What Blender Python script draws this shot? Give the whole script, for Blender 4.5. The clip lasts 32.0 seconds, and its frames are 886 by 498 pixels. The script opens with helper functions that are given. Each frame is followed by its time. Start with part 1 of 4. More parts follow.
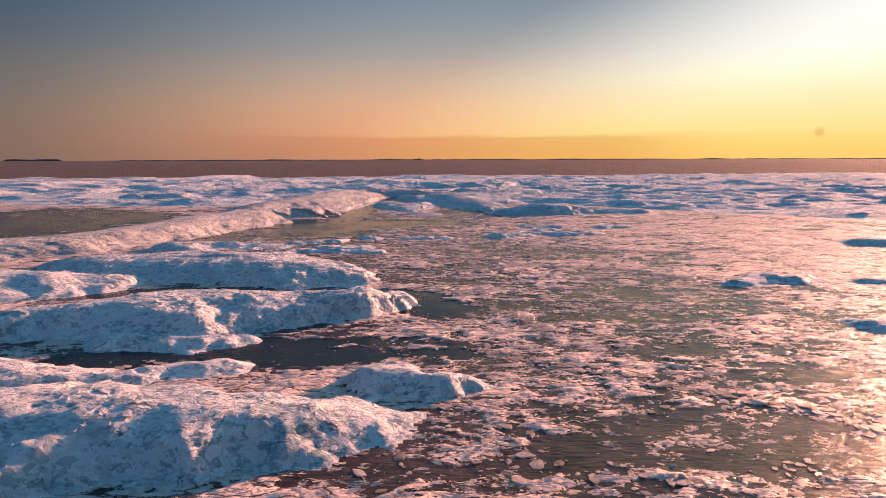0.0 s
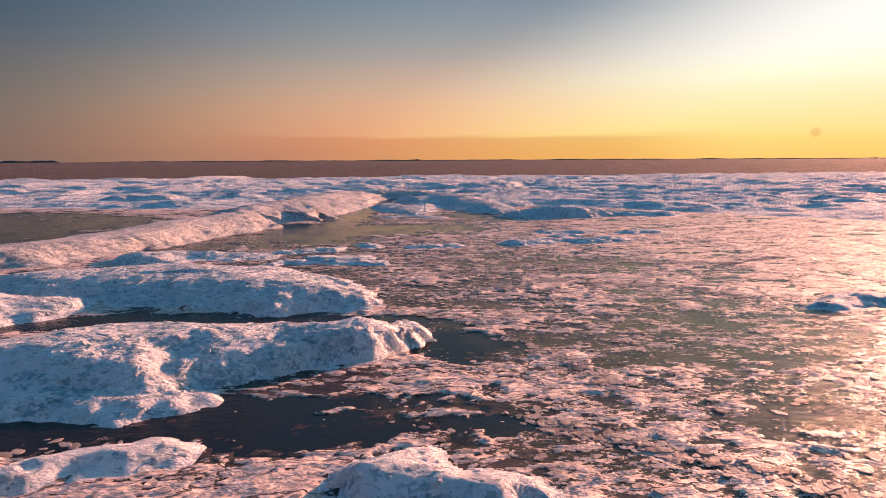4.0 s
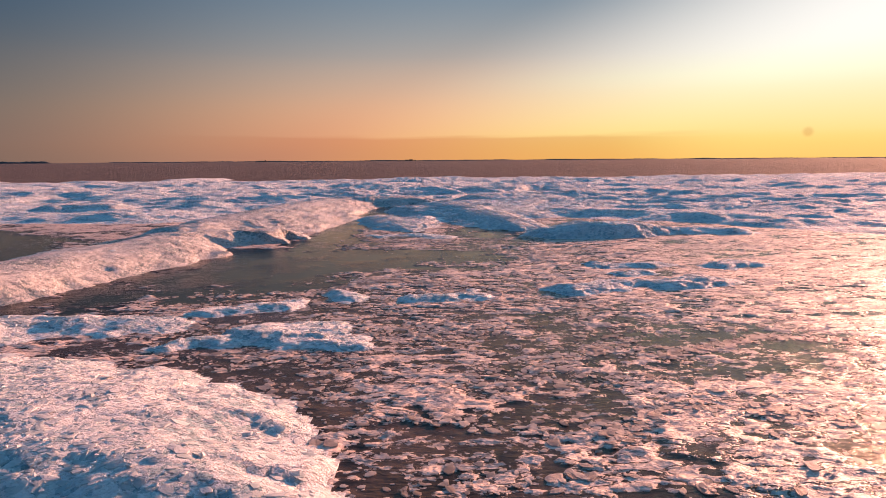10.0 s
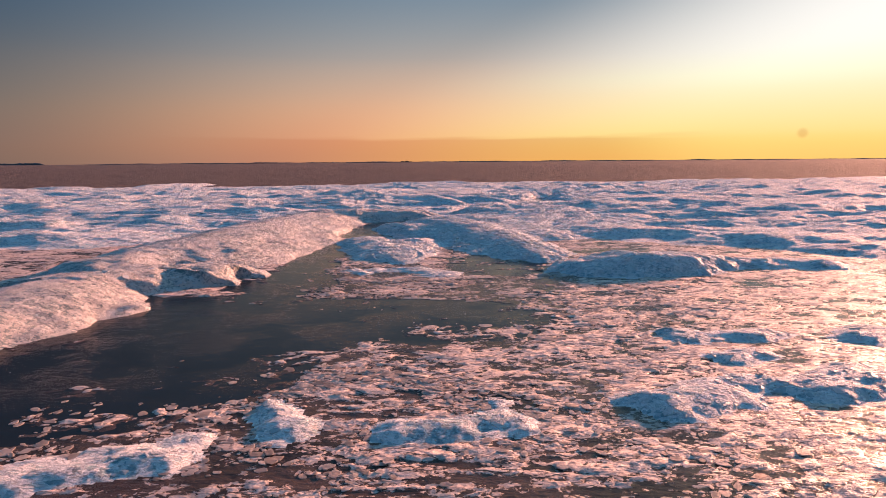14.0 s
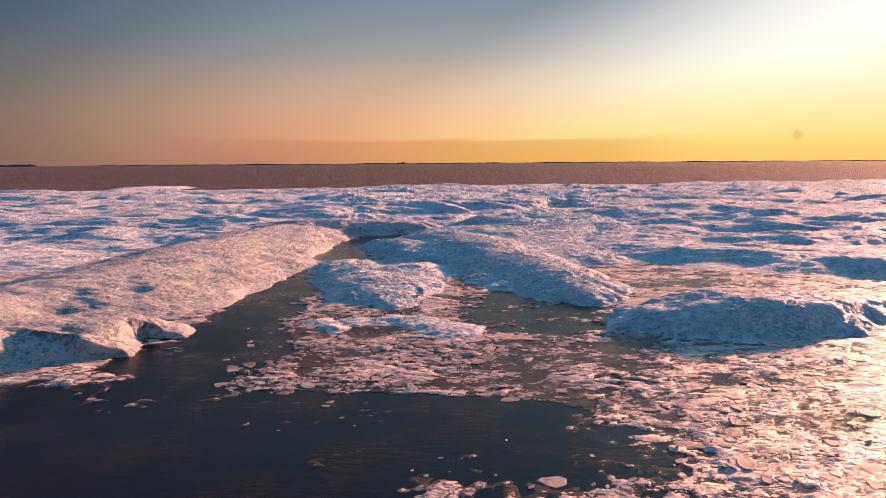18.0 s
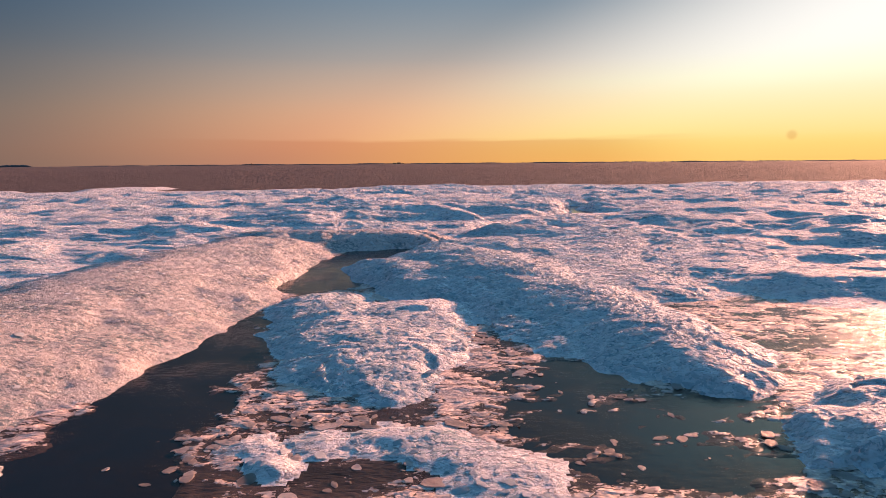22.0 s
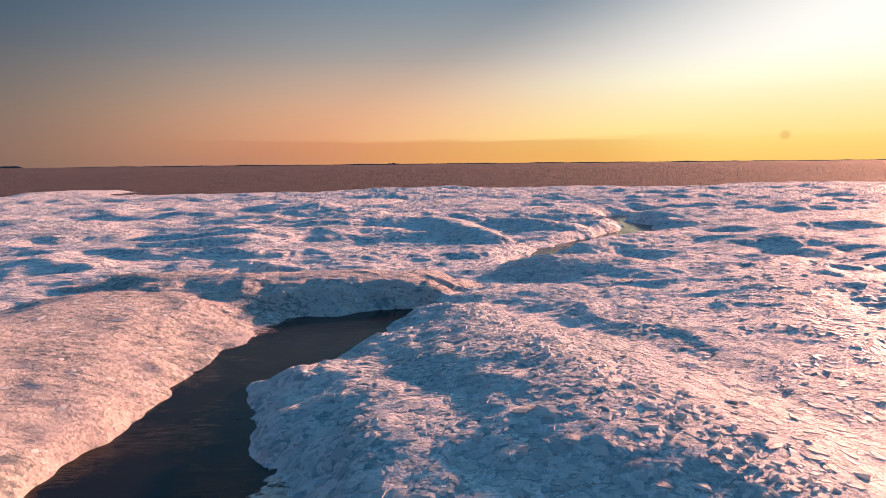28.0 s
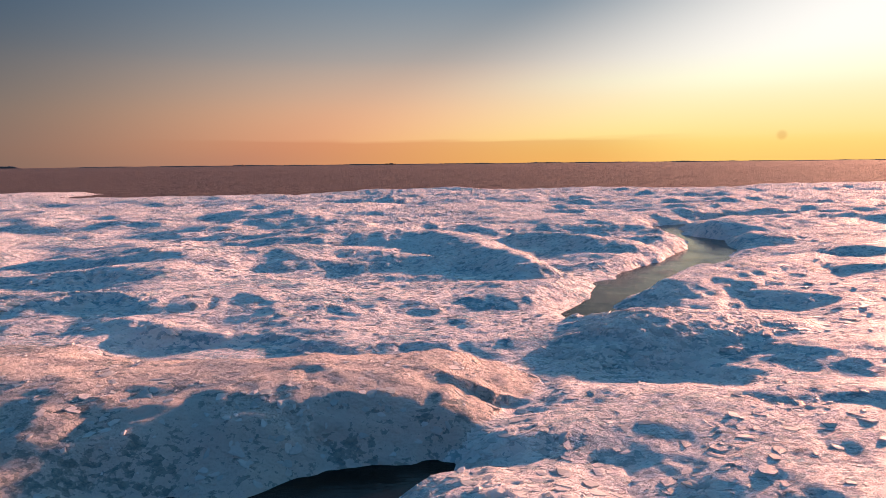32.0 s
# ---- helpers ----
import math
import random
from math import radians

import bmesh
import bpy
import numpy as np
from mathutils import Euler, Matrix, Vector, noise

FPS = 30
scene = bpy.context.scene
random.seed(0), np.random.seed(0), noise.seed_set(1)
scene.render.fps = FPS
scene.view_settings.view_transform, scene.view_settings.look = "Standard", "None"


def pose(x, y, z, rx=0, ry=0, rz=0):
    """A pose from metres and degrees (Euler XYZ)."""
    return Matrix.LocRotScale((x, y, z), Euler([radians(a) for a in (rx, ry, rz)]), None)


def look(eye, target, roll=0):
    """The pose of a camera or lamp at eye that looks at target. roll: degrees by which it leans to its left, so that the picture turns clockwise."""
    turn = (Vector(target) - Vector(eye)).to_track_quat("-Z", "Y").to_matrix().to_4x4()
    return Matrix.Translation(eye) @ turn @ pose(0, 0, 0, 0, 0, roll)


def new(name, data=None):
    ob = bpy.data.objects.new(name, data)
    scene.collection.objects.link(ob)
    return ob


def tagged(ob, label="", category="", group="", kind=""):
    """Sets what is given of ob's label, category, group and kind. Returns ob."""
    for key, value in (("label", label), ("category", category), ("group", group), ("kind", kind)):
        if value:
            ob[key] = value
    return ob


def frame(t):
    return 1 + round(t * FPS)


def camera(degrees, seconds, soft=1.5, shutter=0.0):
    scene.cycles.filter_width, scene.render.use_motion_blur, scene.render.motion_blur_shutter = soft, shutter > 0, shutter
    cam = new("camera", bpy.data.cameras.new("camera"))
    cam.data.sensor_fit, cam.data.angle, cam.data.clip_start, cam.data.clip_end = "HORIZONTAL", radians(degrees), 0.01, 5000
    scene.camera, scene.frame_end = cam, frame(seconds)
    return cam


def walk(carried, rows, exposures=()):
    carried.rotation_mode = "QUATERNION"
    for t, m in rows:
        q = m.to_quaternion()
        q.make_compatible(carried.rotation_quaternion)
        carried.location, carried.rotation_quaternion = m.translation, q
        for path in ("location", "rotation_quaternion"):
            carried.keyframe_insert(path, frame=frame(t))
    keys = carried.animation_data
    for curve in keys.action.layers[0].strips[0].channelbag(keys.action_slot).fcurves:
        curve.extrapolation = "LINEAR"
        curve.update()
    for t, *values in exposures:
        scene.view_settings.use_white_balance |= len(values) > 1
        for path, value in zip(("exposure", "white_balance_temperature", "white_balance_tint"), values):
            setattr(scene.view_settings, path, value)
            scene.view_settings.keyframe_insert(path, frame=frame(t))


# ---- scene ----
cam = camera(70.3, 32.0, soft=0.6)
METRES, EYE, TILT, LEAN, TURN = 63.5, 4.15, 0.0, 0.0, 0.0
ROWS = [
    (0.0, 0.0, 0.0, 0.0, -0.02, -8.23, 0.16),
    (0.5, -0.0013, 0.0064, -0.0002, -0.06, -8.23, 0.2),
    (1.0, -0.0022, 0.013, -0.0006, -0.09, -8.22, 0.22),
    (1.5, -0.0031, 0.0199, -0.0011, -0.11, -8.17, 0.23),
    (2.0, -0.0039, 0.0273, -0.0014, -0.13, -8.17, 0.25),
    (2.5, -0.0047, 0.0353, -0.0018, -0.15, -8.16, 0.25),
    (3.0, -0.0059, 0.0439, -0.0023, -0.19, -8.17, 0.27),
    (3.5, -0.0072, 0.0533, -0.0027, -0.21, -8.17, 0.28),
    (5.5, -0.012, 0.1002, -0.0027, -0.35, -8.22, 0.35),
    (6.0, -0.0127, 0.1132, -0.0022, -0.38, -8.19, 0.37),
    (6.5, -0.0133, 0.1265, -0.0016, -0.42, -8.17, 0.35),
    (7.0, -0.0137, 0.1402, -0.001, -0.46, -8.16, 0.35),
    (7.5, -0.0143, 0.154, -0.001, -0.52, -8.16, 0.34),
    (8.0, -0.015, 0.1681, -0.0012, -0.56, -8.17, 0.34),
    (8.5, -0.0157, 0.1827, -0.0014, -0.61, -8.17, 0.36),
    (9.0, -0.0165, 0.1975, -0.0013, -0.67, -8.16, 0.37),
    (9.5, -0.0171, 0.2126, -0.0011, -0.72, -8.17, 0.37),
    (10.0, -0.0177, 0.2282, -0.0011, -0.76, -8.17, 0.39),
    (10.5, -0.0182, 0.2436, -0.0011, -0.82, -8.14, 0.39),
    (11.0, -0.0182, 0.2591, -0.0008, -0.85, -8.09, 0.42),
    (11.5, -0.0183, 0.2748, 0.0004, -0.89, -8.09, 0.43),
    (12.0, -0.0185, 0.2908, 0.0017, -0.93, -8.08, 0.43),
    (12.5, -0.0188, 0.3069, 0.003, -0.98, -8.08, 0.45),
    (13.0, -0.0192, 0.3232, 0.004, -1.03, -8.07, 0.45),
    (13.5, -0.0191, 0.3397, 0.005, -1.06, -8.05, 0.44),
    (14.0, -0.0191, 0.3562, 0.006, -1.12, -8.05, 0.42),
    (14.5, -0.0192, 0.373, 0.0065, -1.15, -8.0, 0.37),
    (16.5, -0.0217, 0.4416, 0.0057, -1.36, -7.95, 0.4),
    (17.0, -0.0223, 0.4589, 0.0048, -1.4, -7.93, 0.4),
    (17.5, -0.0226, 0.4763, 0.0047, -1.42, -7.93, 0.42),
    (18.0, -0.0232, 0.4936, 0.0048, -1.47, -7.91, 0.39),
    (18.5, -0.024, 0.5106, 0.005, -1.52, -7.91, 0.36),
    (19.0, -0.0249, 0.5273, 0.0052, -1.57, -7.9, 0.39),
    (19.5, -0.0259, 0.5441, 0.005, -1.63, -7.9, 0.37),
    (20.0, -0.0268, 0.5607, 0.0043, -1.67, -7.88, 0.38),
    (20.5, -0.0276, 0.5757, 0.0035, -1.73, -7.89, 0.41),
    (21.0, -0.0286, 0.5923, 0.0025, -1.76, -7.9, 0.41),
    (21.5, -0.0295, 0.609, 0.0016, -1.81, -7.91, 0.42),
    (22.0, -0.0301, 0.6258, 0.0012, -1.85, -7.9, 0.44),
    (22.5, -0.0307, 0.643, 0.0006, -1.91, -7.88, 0.48),
    (23.0, -0.0316, 0.6606, 0.0002, -1.96, -7.89, 0.49),
    (23.5, -0.0321, 0.679, -0.0001, -2.0, -7.9, 0.53),
    (24.0, -0.0326, 0.6979, -0.0006, -2.04, -7.9, 0.54),
    (24.5, -0.033, 0.7168, -0.0009, -2.09, -7.89, 0.55),
    (25.0, -0.0329, 0.7357, -0.0012, -2.1, -7.87, 0.58),
    (25.5, -0.0327, 0.7542, -0.0014, -2.12, -7.85, 0.59),
    (27.5, -0.0339, 0.8302, -0.0025, -2.26, -7.89, 0.56),
    (28.0, -0.0336, 0.8489, -0.0026, -2.3, -7.86, 0.54),
    (28.5, -0.0329, 0.8679, -0.0026, -2.32, -7.85, 0.53),
    (29.0, -0.0326, 0.8871, -0.0025, -2.35, -7.84, 0.49),
    (29.5, -0.0324, 0.9062, -0.0026, -2.39, -7.85, 0.5),
    (30.0, -0.0326, 0.925, -0.0032, -2.42, -7.84, 0.49),
    (30.5, -0.0332, 0.9435, -0.0038, -2.44, -7.85, 0.5),
    (31.0, -0.034, 0.9618, -0.0047, -2.46, -7.87, 0.53),
    (31.5, -0.0347, 0.9799, -0.0053, -2.51, -7.87, 0.52),
    (32.0, -0.035, 0.9982, -0.0055, -2.53, -7.85, 0.56),
]
walk(cam, [(t, pose(0, 0, EYE, TILT, LEAN, TURN) @ pose(METRES * x, METRES * y, METRES * z, 90.13 + pitch, roll, yaw)) for t, x, y, z, yaw, pitch, roll in ROWS],
     exposures=[(0.0, 1.45, 6500, 16), (32.0, 1.45, 6500, 16)])

# ---- sky and sun ----
SUN_AZ, SUN_EL = 47.0, 10.5          # degrees right of the heading (+y), degrees above the horizon

world = bpy.data.worlds.new("sky")
scene.world = world
world.use_nodes = True
wn, wl = world.node_tree.nodes, world.node_tree.links
sky = wn.new("ShaderNodeTexSky")
sky.sky_type = "NISHITA"
sky.sun_disc = False
sky.sun_elevation = radians(SUN_EL)
sky.sun_rotation = radians(SUN_AZ)
sky.altitude, sky.air_density, sky.dust_density, sky.ozone_density = 0, 1.0, 3.0, 2.0


def wmath(op, a, b=None, clamp=False):
    nd = wn.new("ShaderNodeMath")
    nd.operation, nd.use_clamp = op, clamp
    for k, v in enumerate((a, b)):
        if v is None:
            continue
        if isinstance(v, (int, float)):
            nd.inputs[k].default_value = v
        else:
            wl.new(v, nd.inputs[k])
    return nd.outputs[0]


def wrange(v, lo, hi, smooth=True):
    nd = wn.new("ShaderNodeMapRange")
    nd.interpolation_type = "SMOOTHSTEP" if smooth else "LINEAR"
    nd.inputs["From Min"].default_value, nd.inputs["From Max"].default_value = lo, hi
    wl.new(v, nd.inputs["Value"])
    return nd.outputs["Result"]


def wmix(fac, a, b, blend="MIX"):
    nd = wn.new("ShaderNodeMix")
    nd.data_type, nd.blend_type = "RGBA", blend
    nd.clamp_factor = True
    if isinstance(fac, float):
        nd.inputs[0].default_value = fac
    else:
        wl.new(fac, nd.inputs[0])
    for k, v in ((6, a), (7, b)):
        if isinstance(v, tuple):
            nd.inputs[k].default_value = (*v, 1)
        else:
            wl.new(v, nd.inputs[k])
    return nd.outputs[2]


def wramp(fac, stops):
    r = wn.new("ShaderNodeValToRGB")
    e = r.color_ramp.elements
    while len(e) < len(stops):
        e.new(0.5)
    for a, (p, c) in zip(e, stops):
        a.position, a.color = p, (*c, 1)
    r.color_ramp.interpolation = "CARDINAL"
    wl.new(fac, r.inputs["Fac"])
    return r.outputs["Color"]


# Evening haze over the sky: its tint by the height over the horizon and the bearing from the sun
HAZE = 1.0
wco = wn.new("ShaderNodeTexCoord")
wsep = wn.new("ShaderNodeSeparateXYZ")
wl.new(wco.outputs["Generated"], wsep.inputs[0])
dx, dy, dz = wsep.outputs
flat = wmath("POWER", wmath("SUBTRACT", 1.0, wmath("MULTIPLY", dz, dz)), 0.5)
bearing = wmath("DIVIDE", wmath("ADD", wmath("MULTIPLY", dx, math.sin(radians(40))), wmath("MULTIPLY", dy, math.cos(radians(40)))), flat)
up = wmath("MULTIPLY", dz, 4.0, True)          # 1 is about 14 degrees up
behind = wramp(up, [(0.0, (.12, .15, .20)), (.4, (.08, .16, .23)), (1.0, (.05, .16, .25))])
far_side = wramp(up, [(0.0, (.20, .135, .105)), (.12, (.21, .145, .115)), (.35, (.165, .148, .132)), (.65, (.084, .114, .142)), (1.0, (.039, .087, .148))])
middle = wramp(up, [(0.0, (.74, .34, .19)), (.15, (.86, .41, .21)), (.38, (.74, .46, .29)), (.62, (.43, .39, .345)), (1.0, (.18, .265, .33))])
sunward = wramp(up, [(0.0, (1.0, .62, .16)), (.15, (1.05, .76, .27)), (.4, (1.1, .92, .58)), (.6, (1.2, 1.08, .86)), (1.0, (1.15, 1.05, .92))])
away = wmath("ARCCOSINE", wmath("MINIMUM", bearing, .99999))
haze = wmix(wrange(bearing, -.4, .15), behind, far_side)
haze = wmix(wrange(bearing, .18, .86), haze, middle)
glow = wmath("SUBTRACT", wmath("SUBTRACT", radians(37), wmath("MULTIPLY", up, radians(27))), away)
haze = wmix(wrange(glow, radians(-20), radians(14)), haze, sunward)
# a low bank of smoke along the horizon, thinning out towards the sun
wst = wn.new("ShaderNodeMapping")
wst.inputs["Scale"].default_value = (3, 3, 60)
wl.new(wco.outputs["Generated"], wst.inputs["Vector"])
wno = wn.new("ShaderNodeTexNoise")
wno.inputs["Scale"].default_value, wno.inputs["Detail"].default_value = 1.6, 4
wl.new(wst.outputs["Vector"], wno.inputs["Vector"])
edge = wmath("ADD", dz, wmath("MULTIPLY", wmath("SUBTRACT", wno.outputs["Fac"], 0.5), 0.016))
band = wmath("MULTIPLY", wrange(edge, .040, .033), wmath("MULTIPLY", wrange(bearing, .978, .90), wrange(bearing, .40, .80)))
haze = wmix(wmath("MULTIPLY", band, 0.7), haze, (.80, .62, .58), "MULTIPLY")
# a small dark puff of smoke near the sun
puff_az, puff_el = radians(30.5), radians(2.0)
pd = wn.new("ShaderNodeVectorMath")
pd.operation = "DISTANCE"
wl.new(wco.outputs["Generated"], pd.inputs[0])
pd.inputs[1].default_value = (math.sin(puff_az) * math.cos(puff_el), math.cos(puff_az) * math.cos(puff_el), math.sin(puff_el))
haze = wmix(wmath("MULTIPLY", wrange(pd.outputs["Value"], .009, .003), 0.5), haze, (.75, .55, .5), "MULTIPLY")
scaled = wn.new("ShaderNodeVectorMath")
scaled.operation = "SCALE"
scaled.inputs["Scale"].default_value = 0.094
wl.new(sky.outputs["Color"], scaled.inputs[0])
hz = wn.new("ShaderNodeVectorMath")
hz.operation = "SCALE"
hz.inputs["Scale"].default_value = 0.376
wl.new(haze, hz.inputs[0])
high = wmix(1.0, scaled.outputs[0], (.42, .92, 1.10), "MULTIPLY")
over = wmix(wrange(dz, .50, .26), high, hz.outputs[0])
wl.new(over, wn["Background"].inputs["Color"])
wn["Background"].inputs["Strength"].default_value = 1.0

sun = new("sun", bpy.data.lights.new("sun", "SUN"))
sun.data.energy, sun.data.angle, sun.data.color = 6.4, radians(2.5), (1.0, 0.44, 0.27)
az, el = radians(SUN_AZ), radians(SUN_EL)
SUN_DIR = Vector((math.sin(az) * math.cos(el), math.cos(az) * math.cos(el), math.sin(el)))
sun.matrix_world = look(SUN_DIR * 100, (0, 0, 0))


# ---- materials ----
def material(name):
    m = bpy.data.materials.new(name)
    m.use_nodes = True
    return m, m.node_tree.nodes, m.node_tree.links, m.node_tree.nodes["Principled BSDF"]


def tex_noise(n, l, scale, detail=4.0, stretch=(1, 1, 1), rough=0.6):
    co = n.new("ShaderNodeNewGeometry")
    mp = n.new("ShaderNodeMapping")
    mp.inputs["Scale"].default_value = stretch
    l.new(co.outputs["Position"], mp.inputs["Vector"])
    t = n.new("ShaderNodeTexNoise")
    t.inputs["Scale"].default_value, t.inputs["Detail"].default_value, t.inputs["Roughness"].default_value = scale, detail, rough
    l.new(mp.outputs["Vector"], t.inputs["Vector"])
    return t.outputs["Fac"], mp.outputs["Vector"]


def ramp(n, l, fac, stops):
    r = n.new("ShaderNodeValToRGB")
    el_ = r.color_ramp.elements
    while len(el_) < len(stops):
        el_.new(0.5)
    for e, (p, c) in zip(el_, stops):
        e.position, e.color = p, (*c, 1) if len(c) == 3 else c
    l.new(fac, r.inputs["Fac"])
    return r.outputs["Color"]


def bump(n, l, height, strength, distance, normal=None):
    b = n.new("ShaderNodeBump")
    b.inputs["Strength"].default_value, b.inputs["Distance"].default_value = strength, distance
    l.new(height, b.inputs["Height"])
    if normal:
        l.new(normal, b.inputs["Normal"])
    return b.outputs["Normal"]


def facets(n, l, scale, tilt, normal=None, stretch=(1, 1, 1)):
    """Relief of broken flakes: each cell is a small plane with a lean and a level of its own."""
    geo = n.new("ShaderNodeNewGeometry")
    mp = n.new("ShaderNodeMapping")
    mp.inputs["Scale"].default_value = stretch
    l.new(geo.outputs["Position"], mp.inputs["Vector"])
    wob = n.new("ShaderNodeTexNoise")
    wob.inputs["Scale"].default_value, wob.inputs["Detail"].default_value = scale * 1.5, 3
    l.new(mp.outputs["Vector"], wob.inputs["Vector"])
    off = n.new("ShaderNodeVectorMath")
    off.operation = "MULTIPLY_ADD"
    l.new(wob.outputs["Color"], off.inputs[0])
    off.inputs[1].default_value = (.9 / scale,) * 3
    l.new(mp.outputs["Vector"], off.inputs[2])
    vo = n.new("ShaderNodeTexVoronoi")
    vo.inputs["Scale"].default_value = scale
    l.new(off.outputs[0], vo.inputs["Vector"])
    d = n.new("ShaderNodeVectorMath")
    d.operation = "SUBTRACT"
    l.new(off.outputs[0], d.inputs[0])
    l.new(vo.outputs["Position"], d.inputs[1])
    c = n.new("ShaderNodeVectorMath")
    c.operation = "SUBTRACT"
    l.new(vo.outputs["Color"], c.inputs[0])
    c.inputs[1].default_value = (.5, .5, .5)
    dot = n.new("ShaderNodeVectorMath")
    dot.operation = "DOT_PRODUCT"
    l.new(d.outputs[0], dot.inputs[0])
    l.new(c.outputs[0], dot.inputs[1])
    lev = n.new("ShaderNodeSeparateXYZ")
    l.new(vo.outputs["Color"], lev.inputs[0])
    high_ = n.new("ShaderNodeMath")
    high_.operation = "MULTIPLY_ADD"
    l.new(lev.outputs["Z"], high_.inputs[0])
    high_.inputs[1].default_value = .04 / scale
    l.new(dot.outputs["Value"], high_.inputs[2])
    return bump(n, l, high_.outputs[0], 1.0, tilt, normal), vo.outputs["Color"]


def through_light(n, l, p, share):
    """Thin ice lets part of the light through."""
    tr = n.new("ShaderNodeBsdfTranslucent")
    tr.inputs["Color"].default_value = (.78, .82, .84, 1)
    mixed = n.new("ShaderNodeMixShader")
    mixed.inputs[0].default_value = share
    l.new(p.outputs[0], mixed.inputs[1])
    l.new(tr.outputs[0], mixed.inputs[2])
    l.new(mixed.outputs[0], n["Material Output"].inputs["Surface"])


def ice_material(name, low, high, rough, flake, tilt, grain_depth):
    """Granular ice: two scales of tint; flakes of three sizes and grain as relief."""
    m, n, l, p = material(name)
    big, _ = tex_noise(n, l, 0.55, 5)
    fine, vec = tex_noise(n, l, 7.0, 6)
    mix = n.new("ShaderNodeMath")
    mix.operation = "MULTIPLY_ADD"
    l.new(fine, mix.inputs[0])
    mix.inputs[1].default_value = 0.6
    l.new(big, mix.inputs[2])
    nb, _ = facets(n, l, flake, tilt, None, (.8, 1.3, 1))
    nb, tint = facets(n, l, flake * 2.3, tilt * .9, nb, (.85, 1.25, 1))
    nb, tint2 = facets(n, l, flake * 5.0, tilt * .7, nb, (.9, 1.15, 1))
    # clear and frosted flakes side by side
    share = n.new("ShaderNodeVectorMath")
    share.operation = "DOT_PRODUCT"
    l.new(tint, share.inputs[0])
    share.inputs[1].default_value = (.34, 0, 0)
    share2 = n.new("ShaderNodeVectorMath")
    share2.operation = "DOT_PRODUCT"
    l.new(tint2, share2.inputs[0])
    share2.inputs[1].default_value = (.22, 0, 0)
    sums = mix.outputs[0]
    for part_ in (share.outputs["Value"], share2.outputs["Value"]):
        add = n.new("ShaderNodeMath")
        l.new(sums, add.inputs[0])
        l.new(part_, add.inputs[1])
        sums = add.outputs[0]
    l.new(ramp(n, l, sums, [(0.78, low), (1.0, tuple(.5 * (a_ + b_) for a_, b_ in zip(low, high))), (1.22, high)]), p.inputs["Base Color"])
    streaks, _ = tex_noise(n, l, 3.4, 8, (.45, 1.7, 1), rough=0.70)
    nb = bump(n, l, streaks, 1.0, 0.10, nb)
    grain, _ = tex_noise(n, l, 19.0, 5, rough=0.75)
    nb = bump(n, l, grain, 1.0, grain_depth, nb)
    l.new(nb, p.inputs["Normal"])
    p.inputs["Roughness"].default_value = rough
    p.inputs["IOR"].default_value = 1.31
    p.inputs["Specular IOR Level"].default_value = 0.08
    return m


ICE = ice_material("hummock_ice", (0.29, 0.41, 0.46), (0.80, 0.80, 0.80), 0.62, 3.2, 1.0, 0.030)
SNOW = ice_material("granular_snow", (0.22, 0.28, 0.30), (0.66, 0.63, 0.61), 0.6, 4.5, 0.75, 0.060)
FIELD = ice_material("pack_ice", (0.22, 0.39, 0.48), (0.80, 0.80, 0.80), 0.62, 3.0, 1.0, 0.030)
# FAR: albedo lowered to stand for the tiny shadows of rough distant ice
FAR = ice_material("shade_toned_sheet_ice", (0.042, 0.038, 0.037), (0.130, 0.110, 0.104), 0.95, 1.6, 0.30, 0.045)


